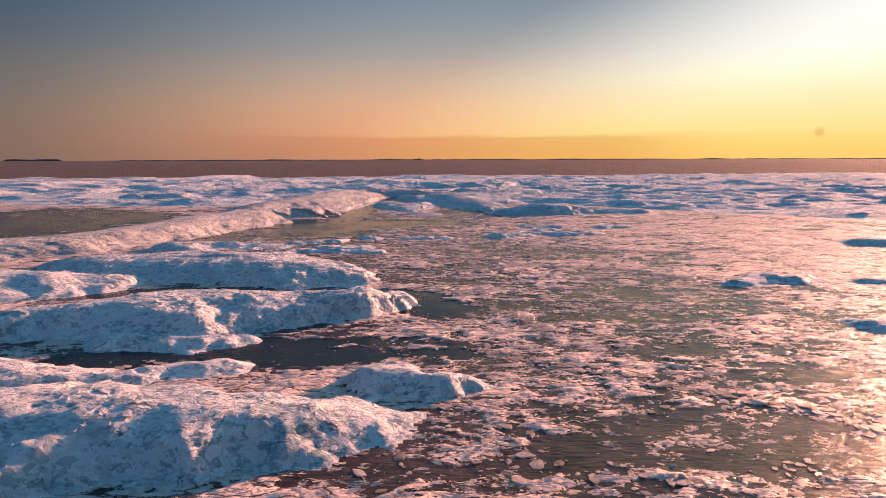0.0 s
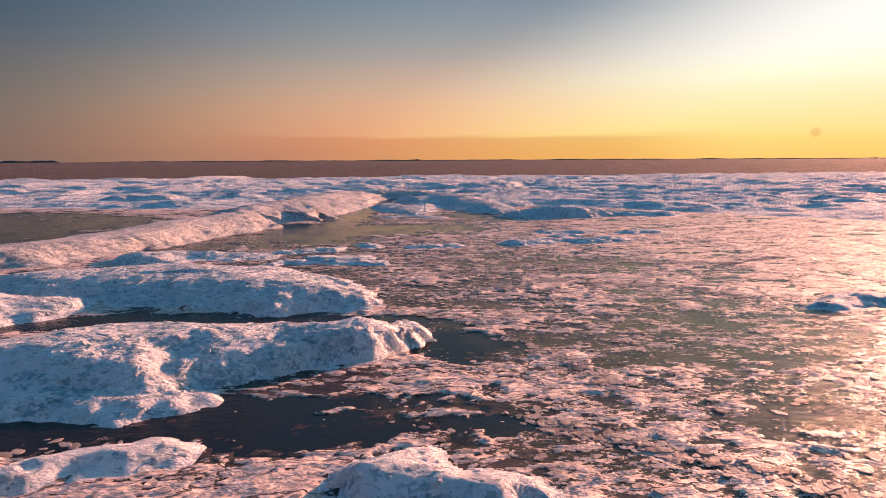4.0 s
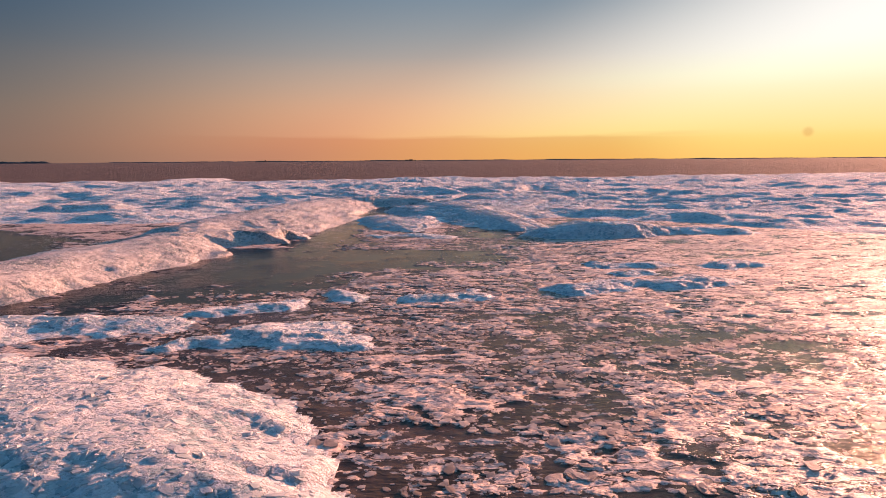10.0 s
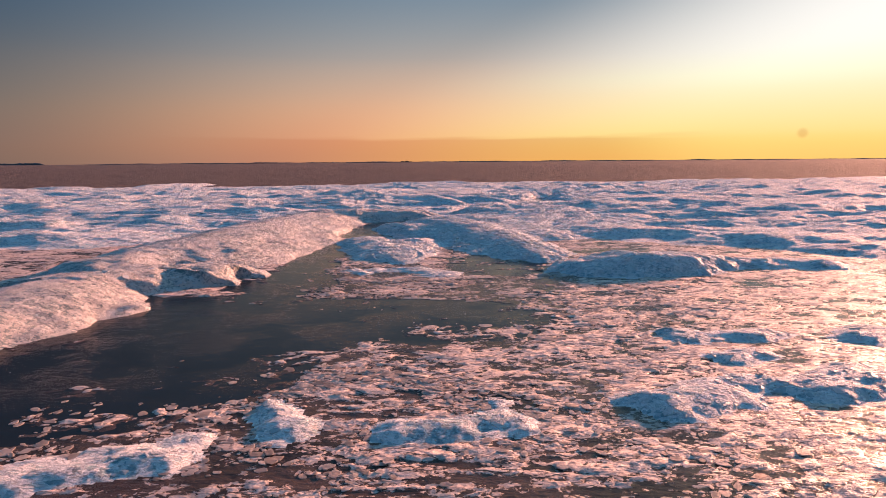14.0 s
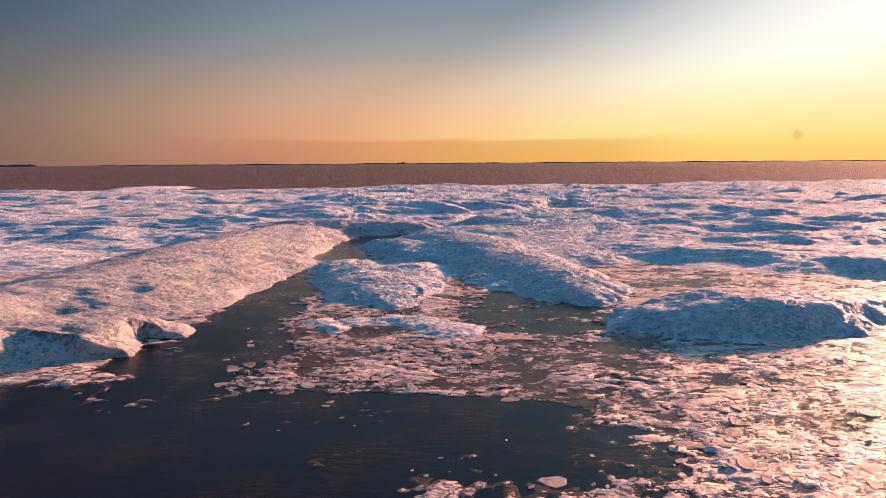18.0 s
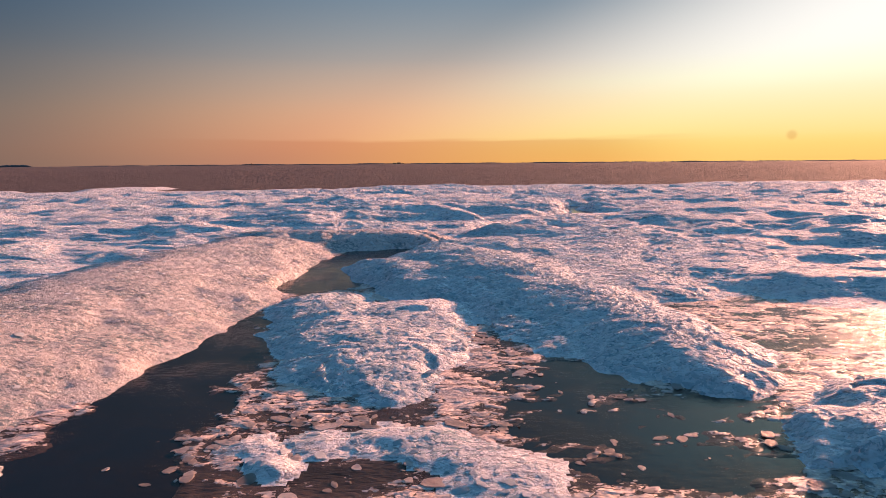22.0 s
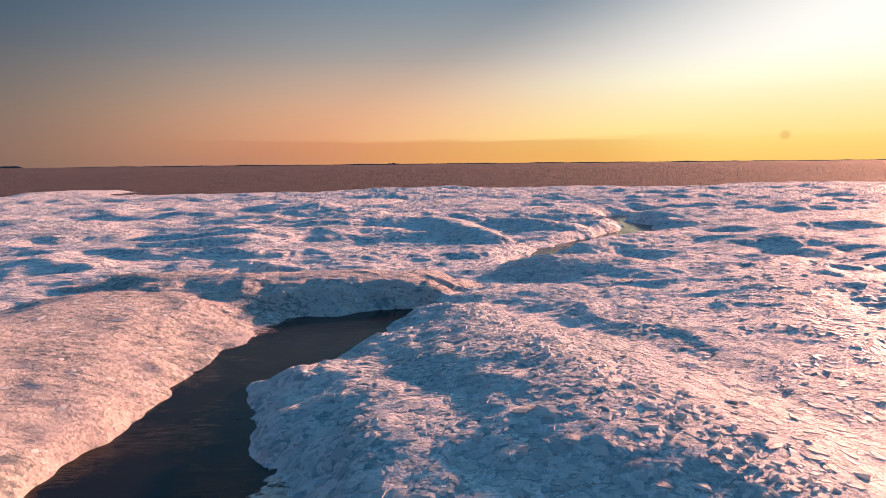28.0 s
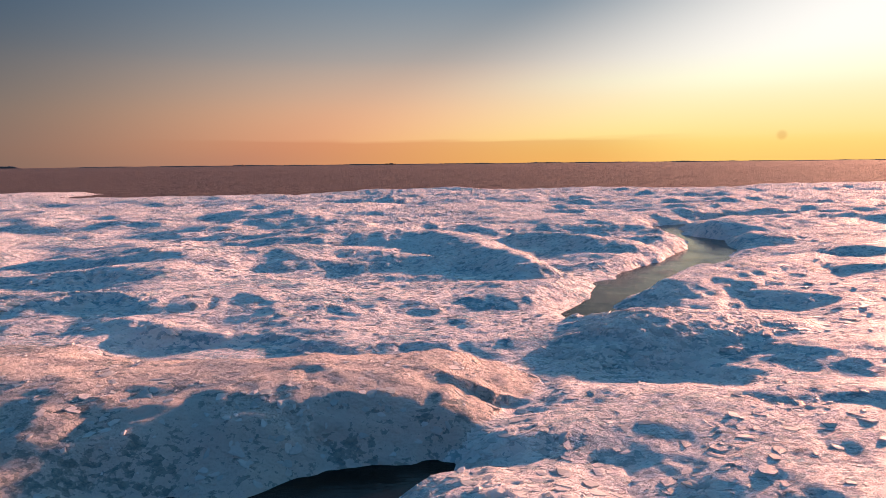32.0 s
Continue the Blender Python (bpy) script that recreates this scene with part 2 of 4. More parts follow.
def crust_material():
    """Skim ice: slick dark film with wrinkles; the raised parts carry pale frost and flakes."""
    m, n, l, p = material("skim_ice")

    def fma(a_, k, b_):
        nd = n.new("ShaderNodeMath")
        nd.operation = "MULTIPLY_ADD"
        l.new(a_, nd.inputs[0])
        nd.inputs[1].default_value = k
        if isinstance(b_, float):
            nd.inputs[2].default_value = b_
        else:
            l.new(b_, nd.inputs[2])
        return nd.outputs[0]
    wide, _ = tex_noise(n, l, 0.20, 3, (.7, 1.2, 1))
    streaks, vec = tex_noise(n, l, 1.3, 7, (.7, 1.1, 1), rough=.66)
    geo = n.new("ShaderNodeNewGeometry")
    sep = n.new("ShaderNodeSeparateXYZ")
    l.new(geo.outputs["Position"], sep.inputs[0])
    level = fma(sep.outputs["Z"], 15.0, -.36)
    wrinkle, _ = tex_noise(n, l, 4.2, 6, (.6, 1.5, 1), rough=.64)
    nb = bump(n, l, wrinkle, 1.0, .048)
    ripple, _ = tex_noise(n, l, 11.0, 4, (.7, 1.4, 1), rough=.6)
    nb = bump(n, l, ripple, 1.0, .014, nb)
    n1, pan = facets(n, l, 2.0, .22, nb, (.8, 1.2, 1))
    n2, flake = facets(n, l, 6.5, .42, n1, (.8, 1.2, 1))
    n3, chip = facets(n, l, 16.0, .40, n2, (.85, 1.15, 1))

    def first(colour):
        nd = n.new("ShaderNodeSeparateXYZ")
        l.new(colour, nd.inputs[0])
        return nd.outputs["X"]
    # whole pans, flakes and chips are frosted or bare
    total = fma(wide, .50, fma(streaks, .85, fma(first(pan), .22, fma(first(flake), .26, fma(first(chip), .16, level)))))
    patch = ramp(n, l, total, [(.85, (0, 0, 0)), (.87, (.7,) * 3), (1.10, (1, 1, 1))])

    def blend(mode, a_, b_):
        nd = n.new("ShaderNodeMix")
        nd.data_type, nd.blend_type = "RGBA", mode
        nd.inputs[0].default_value = 1
        l.new(a_, nd.inputs[6])
        l.new(b_, nd.inputs[7])
        return nd.outputs[2]
    # thin cracks and folds that wander over the sheet
    web, _ = tex_noise(n, l, .9, 6, (.6, 1.3, 1), rough=.55)
    mid_ = n.new("ShaderNodeMath")
    mid_.operation = "SUBTRACT"
    l.new(web, mid_.inputs[0])
    mid_.inputs[1].default_value = .5
    gap = n.new("ShaderNodeMath")
    gap.operation = "ABSOLUTE"
    l.new(mid_.outputs[0], gap.inputs[0])
    cracks = ramp(n, l, gap.outputs[0], [(.006, (.08,) * 3), (.014, (1, 1, 1))])
    # single chips strewn over the bare film
    parts_ = n.new("ShaderNodeSeparateXYZ")
    l.new(flake, parts_.inputs[0])
    strewn = ramp(n, l, fma(streaks, .5, parts_.outputs["Y"]), [(1.10, (0, 0, 0)), (1.12, (.7,) * 3)])
    frost = blend("LIGHTEN", blend("MULTIPLY", patch, cracks), strewn)
    mx = n.new("ShaderNodeMix")
    mx.data_type = "RGBA"
    l.new(frost, mx.inputs[0])
    film, _ = tex_noise(n, l, .8, 4)
    l.new(ramp(n, l, film, [(.35, (.024, .016, .013)), (.65, (.075, .052, .044))]), mx.inputs[6])
    tone, _ = tex_noise(n, l, 9, 5)
    l.new(ramp(n, l, tone, [(.3, (.31, .24, .21)), (.7, (.70, .58, .52))]), mx.inputs[7])
    l.new(mx.outputs[2], p.inputs["Base Color"])
    l.new(ramp(n, l, frost, [(0, (.18,) * 3), (.6, (.62,) * 3)]), p.inputs["Roughness"])
    n3 = bump(n, l, frost, 1.0, .030, n3)
    nb = bump(n, l, frost, 1.0, .012, nb)
    pick = n.new("ShaderNodeMix")
    pick.data_type = "VECTOR"
    l.new(frost, pick.inputs[0])
    l.new(nb, pick.inputs[4])
    l.new(n3, pick.inputs[5])
    l.new(pick.outputs[1], p.inputs["Normal"])
    l.new(ramp(n, l, frost, [(0, (.30,) * 3), (.6, (.8,) * 3)]), p.inputs["Specular IOR Level"])
    p.inputs["IOR"].default_value = 1.31
    return m


CRUST = crust_material()


def plate_material(name, low, high, rough):
    m, n, l, p = material(name)
    info = n.new("ShaderNodeObjectInfo")
    geo = n.new("ShaderNodeNewGeometry")
    add = n.new("ShaderNodeMath")
    add.operation = "ADD"
    l.new(info.outputs["Random"], add.inputs[0])
    l.new(geo.outputs["Random Per Island"], add.inputs[1])
    fr = n.new("ShaderNodeMath")
    fr.operation = "FRACT"
    l.new(add.outputs[0], fr.inputs[0])
    fine, _ = tex_noise(n, l, 9.0, 6)
    mx = n.new("ShaderNodeMath")
    mx.operation = "MULTIPLY_ADD"
    mx.inputs[1].default_value = 0.6
    l.new(fine, mx.inputs[0])
    l.new(fr.outputs[0], mx.inputs[2])
    half = n.new("ShaderNodeMath")
    half.operation = "MULTIPLY"
    half.inputs[1].default_value = 0.62
    l.new(mx.outputs[0], half.inputs[0])
    l.new(ramp(n, l, half.outputs[0], [(0.1, low), (0.85, high)]), p.inputs["Base Color"])
    grain, _ = tex_noise(n, l, 18.0, 6, rough=0.7)
    nb, _ = facets(n, l, 9.0, 0.35)
    l.new(bump(n, l, grain, 0.8, 0.045, nb), p.inputs["Normal"])
    p.inputs["Roughness"].default_value = rough
    p.inputs["IOR"].default_value = 1.31
    p.inputs["Specular IOR Level"].default_value = .15
    through_light(n, l, p, .35)
    return m


PLATE = plate_material("ice_plate", (0.34, 0.43, 0.46), (0.80, 0.79, 0.78), 0.40)
CRUMB = plate_material("frosted_crumbs", (0.60, 0.66, 0.68), (0.84, 0.84, 0.84), 0.5)
FLOE = plate_material("ice_floe", (0.18, 0.15, 0.14), (0.62, 0.54, 0.50), 0.4)


def water_material():
    m, n, l, p = material("lake_water")
    big, _ = tex_noise(n, l, 0.5, 4)
    l.new(ramp(n, l, big, [(0.3, (0.006, 0.004, 0.003)), (0.75, (0.014, 0.009, 0.007))]), p.inputs["Base Color"])
    streak, _ = tex_noise(n, l, 2.2, 6, (0.7, 1.6, 1))
    fine, _ = tex_noise(n, l, 9.0, 4, (0.6, 1.6, 1))
    film = ramp(n, l, big, [(.42, (0, 0, 0)), (.62, (1, 1, 1))])
    lines = n.new("ShaderNodeMath")
    lines.operation = "MULTIPLY"
    ripple, _ = tex_noise(n, l, 5.0, 6, (.5, 1.7, 1), rough=.7)
    l.new(ripple, lines.inputs[0])
    l.new(film, lines.inputs[1])
    nb = bump(n, l, streak, 0.06, 0.04)
    nb = bump(n, l, lines.outputs[0], 0.35, 0.04, nb)
    nb = bump(n, l, fine, 0.15, 0.02, nb)
    l.new(nb, p.inputs["Normal"])
    l.new(ramp(n, l, big, [(0.35, (0.05,) * 3), (0.7, (0.16,) * 3)]), p.inputs["Roughness"])
    p.inputs["IOR"].default_value = 1.33
    p.inputs["Specular IOR Level"].default_value = 0.2
    return m


WATER = water_material()
mshore, ns, ls, ps = material("far_shore_land")
sn, _ = tex_noise(ns, ls, 0.02, 4)
ls.new(ramp(ns, ls, sn, [(0.3, (0.05, 0.045, 0.045)), (0.7, (0.10, 0.085, 0.08))]), ps.inputs["Base Color"])
ps.inputs["Roughness"].default_value = 0.9


# ---- noise on arrays ----
_rng = np.random.RandomState(7)
_perm = np.concatenate([_rng.permutation(256)] * 3).astype(np.int32)
_ang = _rng.rand(256) * 2 * np.pi
_gx, _gy = np.cos(_ang), np.sin(_ang)


def gnoise(x, y):
    xi, yi = np.floor(x).astype(np.int64), np.floor(y).astype(np.int64)
    fx, fy = x - xi, y - yi
    xi, yi = xi & 255, yi & 255
    u, v = fx * fx * fx * (fx * (fx * 6 - 15) + 10), fy * fy * fy * (fy * (fy * 6 - 15) + 10)

    def corner(i, j):
        h = _perm[_perm[xi + i] + yi + j]
        return _gx[h] * (fx - i) + _gy[h] * (fy - j)
    a, b, c, d = corner(0, 0), corner(1, 0), corner(0, 1), corner(1, 1)
    return 1.5 * ((a + (b - a) * u) * (1 - v) + (c + (d - c) * u) * v)


def fbm(x, y, octaves, gain=0.5):
    s, amp, f = np.zeros_like(x), 1.0, 1.0
    for k in range(octaves):
        s += amp * gnoise(x * f + 17.3 * k, y * f - 9.1 * k)
        amp, f = amp * gain, f * 2.03
    return s


def ridged(x, y, octaves):
    s, amp, f = np.zeros_like(x), 1.0, 1.0
    for k in range(octaves):
        s += amp * (1 - 2 * np.abs(gnoise(x * f + 5.7 * k, y * f + 31.4 * k)))
        amp, f = amp * 0.5, f * 2.1
    return s


# ---- plan of the ice ----
# Every hummock: a label, how it is called, and a spine of (x, y, height, half width).
HUMMOCKS, PLATED, FRONT = [], [], []


def hummock(label, *spine, name="ice_hummock", plates=.35, front=0.0):
    sp = np.array(spine, float)
    sp[:, 1] -= front * sp[:, 3]          # a crest nearer to one side, with the waterline kept
    HUMMOCKS.append((name, label, sp))
    FRONT.append(front)
    PLATED.append(plates)


SNOWY = "snow-crusted ice hummock rising from dark lake water"
hummock("long ragged ice ridge with blue shaded face above black water",
        (-8.0, 8.7, .70, 1.7), (-5.0, 8.95, .68, 1.55), (-3.4, 9.05, .62, 1.45), (-2.0, 9.1, .46, 1.1), (-.9, 9.2, .22, .7), name="ice_ridge", plates=0.45, front=0.1)
hummock("small rounded ice hummock beside thin rubble ice", (-1.0, 11.2, .30, .9), (.1, 11.0, .32, .8), front=0.2)
hummock("low strip of broken ice rubble in dark water", (-8.8, 11.6, .30, .9), (-6.5, 11.5, .20, .5), (-4.5, 11.9, .15, .5))
hummock("long saddle-backed ice ridge between dark water leads",
        (-10.0, 15.7, .50, 1.6), (-8.0, 16.0, .65, 2.0), (-5.5, 16.4, .65, 1.8), (-4.2, 16.8, .50, 1.5), (-2.4, 17.2, .65, 1.3), (-1.5, 17.4, .35, .8), name="ice_ridge", plates=0.5, front=0.3)
hummock("low broken ice shelf at the foot of a ridge", (-7.0, 14.1, .25, 1.0), (-4.6, 14.5, .12, .7))
hummock(SNOWY, (-15.0, 19.5, .60, 2.5), (-12.8, 20.2, .55, 1.9), (-11.2, 20.6, .30, 1.0))
hummock("broad tapering ice ridge with frosted crest and blue flank",
        (-13.5, 24.2, .45, 1.9), (-10.0, 24.5, .55, 3.0), (-7.0, 23.6, .60, 2.9), (-4.8, 22.0, .50, 1.9), (-3.2, 21.1, .30, 1.0), name="ice_ridge", plates=0.6, front=0.25)
hummock("narrow low ice tongue in grey-blue skim ice", (-12.5, 29.3, .34, 1.2), (-10.0, 29.7, .26, 1.0), (-7.8, 30.0, .10, .6))
hummock("long curving shore ridge of snowy ice", (-22.0, 27.0, .60, 2.5), (-18.0, 29.5, .60, 2.6), (-16.0, 33.5, .65, 2.6),
        (-15.0, 38.5, .70, 3.2), (-13.5, 42.0, .75, 3.0), name="ice_ridge", plates=0.04)
hummock("blunt sunlit nose of ice over black water", (-13.6, 44.8, .72, 2.4), (-11.2, 46.6, .70, 2.0), (-9.5, 47.5, .58, 1.3), plates=0.15, front=0.36)
hummock("wide snow-covered ice bank sloping to a dark channel", (-14.2, 48.6, .74, 3.2), (-12.5, 53.0, .90, 4.8),
        (-11.5, 59.0, .90, 4.8), (-11.0, 65.0, .85, 4.6), (-10.0, 69.0, .80, 3.8), name="ice_bank", plates=0.04)
hummock("rimmed ice bank with icicle frost above a dark pool", (-9.5, 72.9, .78, 3.5), (-7.2, 72.3, .80, 3.0), (-5.2, 72.6, .80, 2.5), (-2.5, 73.0, .74, 2.1), name="ice_bank", plates=0.12, front=0.12)
hummock("flat-topped raft of cracked ice with blue edge", (-5.0, 58.5, .30, 1.5), (-4.0, 55.5, .34, 2.1), (-3.0, 53.0, .34, 2.1), (-2.6, 51.6, .18, 1.3), plates=0.7)
hummock("low cracked ice shelf beside brown water", (-2.4, 57.3, .30, 1.3), (-2.0, 54.5, .22, 1.0))
hummock("thin slab of flaky shelf ice beside a ridge", (-1.5, 57.2, .16, 1.0), (-1.5, 55.2, .15, .9), (-1.4, 53.8, .10, .6))
hummock("thin slab of flaky shelf ice beside a ridge", (.2, 56.2, .14, .7), (.8, 54.6, .15, .7), (1.0, 53.6, .10, .5))
hummock("high sharp-crested ice ridge of stacked plates", (-1.3, 69.3, .45, 1.5), (-.9, 67.0, .66, 2.6), (-.4, 64.5, .84, 3.7), (.6, 62.0, .84, 3.7),
        (1.8, 59.0, .66, 3.2), (3.0, 56.0, .54, 2.5), (3.6, 53.0, .46, 2.1), (3.8, 51.9, .36, 1.4), name="ice_ridge", plates=.7)
hummock("shingled shoulder of blue ice plates over a pool", (-3.5, 64.4, .50, 1.5), (-2.4, 62.3, .60, 1.8), (-1.8, 60.4, .50, 1.9), plates=.7)
hummock("rounded blue ice hummock ringed by rubble", (5.3, 48.2, .50, 1.7), (7.2, 48.7, .75, 2.4), (9.5, 48.9, .65, 2.1), (11.5, 49.5, .35, 1.4), plates=0.6, front=0.2)
hummock("smooth sunlit ice swell behind a sharp ridge", (2.6, 68.6, .42, 3.3), (4.0, 64.5, .46, 3.8), (4.8, 61.0, .42, 3.3))
hummock("broad ice swell with a blue shaded flank", (5.8, 66.0, .50, 2.4), (7.2, 69.5, .66, 2.8), (8.2, 72.8, .50, 2.4))
hummock("low ice hummock on glossy skim ice", (13.0, 49.3, .30, 1.3), (15.5, 48.5, .30, 1.2))
hummock("small lumpy ice island in brash ice", (3.2, 34.0, .20, .8), (4.5, 34.2, .16, .8))
hummock("small double-topped ice island in brash ice", (5.4, 34.8, .14, .7), (6.6, 34.3, .21, .9), (8.0, 34.8, .18, .9))
hummock("low rubble strip on glossy skim ice", (5.2, 38.3, .12, .6), (7.5, 38.4, .14, .7))
hummock("small ice hummock on glossy skim ice", (9.6, 38.0, .18, .8), (11.0, 38.3, .16, .8))
hummock("tiny ice lump on skim ice", (5.5, 36.6, .14, .5), (6.2, 36.7, .12, .4))
hummock("small bluish ice lump on rippled skim ice", (10.1, 20.8, .16, .6), (11.2, 21.3, .24, .7), (12.6, 21.5, .20, .6))
hummock("small bluish ice lump on rippled skim ice", (10.6, 15.3, .18, .7), (11.8, 15.2, .15, .6))
hummock("small bluish ice lump on rippled skim ice", (14.5, 20.5, .14, .6), (15.8, 20.4, .14, .6))
hummock("low ice hummock on rippled skim ice", (20.5, 30.5, .30, 1.0), (23.0, 29.8, .30, 1.2))
hummock("broad ice hummock beside a narrow meltwater lead", (1.0, 74.7, .55, 1.2), (2.6, 75.8, .75, 2.2), (4.6, 75.8, .60, 2.0), plates=0.6)
hummock("frosted ice ridge of tilted slabs", (-.4, 71.2, .38, 1.5), (1.2, 71.6, .38, 2.6), (3.0, 71.4, .38, 2.8), (5.2, 71.0, .38, 2.6), name="ice_ridge", plates=0.3)
hummock("long sunlit ice swell of the pack", (-5.5, 91.0, .90, 3.0), (-1.5, 90.0, 1.0, 3.0), (.2, 86.5, .90, 2.2), (1.2, 82.8, .70, 1.4))
hummock("ice swell beside a winding lead", (2.8, 90.5, .80, 2.2), (5.0, 88.8, .80, 2.0), (7.3, 87.6, .60, 1.5))
hummock("ice swell beside a winding lead", (5.0, 80.2, .60, 2.0), (8.0, 82.2, .70, 2.2), (11.5, 84.0, .60, 2.2))
hummock("dark-sided ice mound in pack ice", (-31.5, 66.0, .80, 2.5), (-27.5, 66.5, .70, 2.0))
hummock("gentle ice swell above a shallow glossy pool", (10.5, 60.2, .50, 1.8), (13.5, 59.2, .50, 1.9))
hummock("gentle ice swell above a shallow glossy pool", (16.8, 56.5, .50, 1.9), (20.0, 55.2, .45, 1.7))
hummock("low rubble heap in dense brash ice", (-7.3, 31.4, .11, .7), (-5.5, 32.2, .13, .7))
hummock("low rubble heap in dense brash ice", (-5.2, 29.0, .15, .8), (-3.9, 29.5, .12, .7))
hummock("low raft of rubble ice", (-6.8, 28.1, .13, .6), (-5.3, 28.6, .15, .6), (-3.3, 28.4, .10, .5))
hummock("small heap of stacked floes", (-4.2, 33.6, .10, .5), (-3.1, 32.8, .12, .5))
hummock("merged raft of small floes in brown water", (-3.3, 49.2, .07, .6), (-1.9, 48.9, .09, .8), (-.9, 47.7, .08, .8))
hummock("merged raft of small floes in brown water", (-4.5, 48.6, .07, .5), (-3.7, 48.0, .07, .5))
hummock("small heap of stacked floes", (-1.7, 32.9, .12, .45), (.1, 33.3, .13, .45))

# Random hummocks over the pack ice field
rnd = random.Random(11)
for k in range(120):
    yy = 60 + 84 * rnd.random() ** 1.1
    xx = (rnd.random() * 2 - 1) * (14 + 0.72 * (yy - 30))
    if yy < 98 and -13 < xx < 13:
        continue
    if yy < 76 and (xx > 0 or xx < -18):
        yy += 16
    a = rnd.gauss(0.25, 0.5)
    ln, hh, ww = rnd.uniform(2.5, 9), rnd.uniform(.45, .85), rnd.uniform(2.0, 4.6)
    bend = rnd.uniform(-.5, .5)
    pts = []
    for s in (-1, 0, 1):
        pts.append((xx + s * ln * math.cos(a), yy + s * ln * math.sin(a) + bend * ln * (s == 0), hh * (1 if s == 0 else rnd.uniform(.5, .95)), ww * (1 if s == 0 else rnd.uniform(.5, .8))))
    hummock("weathered hummock of the far pack ice field", *pts)

# Zones of the skim ice: x, y, radii, how much more (or less) of it stands above the water
ZONES = []


def zone(x, y, rx, ry, amount):
    ZONES.append((x, y, rx, ry, amount))


zone(.5, 8.0, 2.5, 1.6, -.45)
zone(-4.0, 13.2, 5.0, 1.5, -.9)
zone(-6.5, 19.3, 6.5, 1.1, -1.1)
zone(-1.2, 18.4, 1.5, 1.4, -.65)
zone(-2.4, 15.0, 2.0, 1.1, -.55)
zone(3.4, 20.8, 3.2, 2.6, .1)
zone(4.5, 8.5, 5.0, 2.6, .1)
zone(2.5, 16.0, 4.0, 2.6, .0)
zone(-8.5, 37.5, 5.0, 5.0, -1.0)
zone(-6.5, 32.0, 3.4, 2.6, -.25)
zone(-12.0, 31.5, 2.0, 3.5, -1.0)
zone(-4.0, 40.5, 6.5, 3.2, -1.0)
zone(-6.8, 46.0, 2.0, 3.0, -1.0)
zone(.0, 43.0, 2.5, 1.6, -.4)
zone(1.8, 46.8, 1.8, 1.8, -.35)
zone(-6.8, 52.0, 1.3, 6.0, -1.3)
zone(-5.6, 64.5, 1.8, 4.6, -1.2)
zone(-4.0, 69.3, 1.6, 1.7, -1.2)
zone(-.2, 54.4, .6, 1.2, -.6)
zone(1.3, 52.0, 1.0, 1.2, -.4)
zone(1.6, 50.0, 2.8, 3.0, -.7)
zone(9.5, 54.5, 4.5, 2.6, -.28)
zone(7.0, 57.0, 2.0, 2.5, -.25)
zone(-1.5, 28.5, 6.0, 6.0, -.45)
zone(-6.0, 27.0, 5.0, 4.0, -.4)
zone(0.5, 22.0, 3.0, 2.0, -.4)
zone(3.4, 40.5, 4.0, 3.2, -.12)
zone(-3.0, 46.5, 4.0, 4.0, -.42)
zone(6.0, 14.0, 7.0, 7.0, -.12)
zone(6.0, 44.0, 5.0, 3.0, .05)
zone(24.0, 58.0, 5.0, 7.0, -1.0)
zone(15.0, 29.0, 13.0, 12.0, .25)
zone(6.5, 33.5, 6.0, 4.0, -.18)
zone(6.5, 25.0, 5.0, 4.0, -.2)
zone(-23.0, 41.0, 5.5, 9.0, -.9)
zone(7.0, 19.0, 6.0, 3.6, -.40)
zone(6.5, 10.0, 5.5, 2.6, -.30)
zone(5.0, 28.5, 3.5, 2.5, -.45)
zone(-11.5, 42.3, 4.0, 2.2, -1.0)
zone(4.0, 8.2, 4.5, 1.8, -.35)
zone(-4.4, 67.2, 1.1, 1.6, -1.2)
zone(.2, 17.0, 1.4, 1.2, -.9)
zone(3.0, 44.6, 4.0, 1.8, -.45)
zone(5.5, 15.0, 5.0, 8.0, -.14)
zone(6.0, 28.0, 4.5, 6.0, -.14)
zone(-31.0, 46.0, 9.0, 9.0, -.9)


def seg_field(x, y, spine, front=0.0):
    """Relative distance and height over a tapering spine."""
    best_u, best_h = np.full_like(x, 9.0), np.zeros_like(x)
    for (ax, ay, ah, aw), (bx, by, bh, bw) in zip(spine[:-1], spine[1:]):
        dx, dy = bx - ax, by - ay
        s = np.clip(((x - ax) * dx + (y - ay) * dy) / (dx * dx + dy * dy), 0, 1)
        d = np.hypot(x - ax - s * dx, y - ay - s * dy)
        d = d / np.where(y < ay + s * dy, 1 - front, 1 + front)
        u, h = d / (aw + s * (bw - aw)), ah + s * (bh - ah)
        near = u < best_u
        best_u, best_h = np.where(near, u, best_u), np.where(near, h, best_h)
    return best_u, best_h


def line_distance(x, y, pts):
    """Distance to a bent line minus its half width there."""
    best = np.full_like(x, 99.0)
    for (ax, ay, aw), (bx, by, bw) in zip(pts[:-1], pts[1:]):
        dx, dy = bx - ax, by - ay
        s = np.clip(((x - ax) * dx + (y - ay) * dy) / (dx * dx + dy * dy), 0, 1)
        best = np.minimum(best, np.hypot(x - ax - s * dx, y - ay - s * dy) - (aw + s * (bw - aw)))
    return best


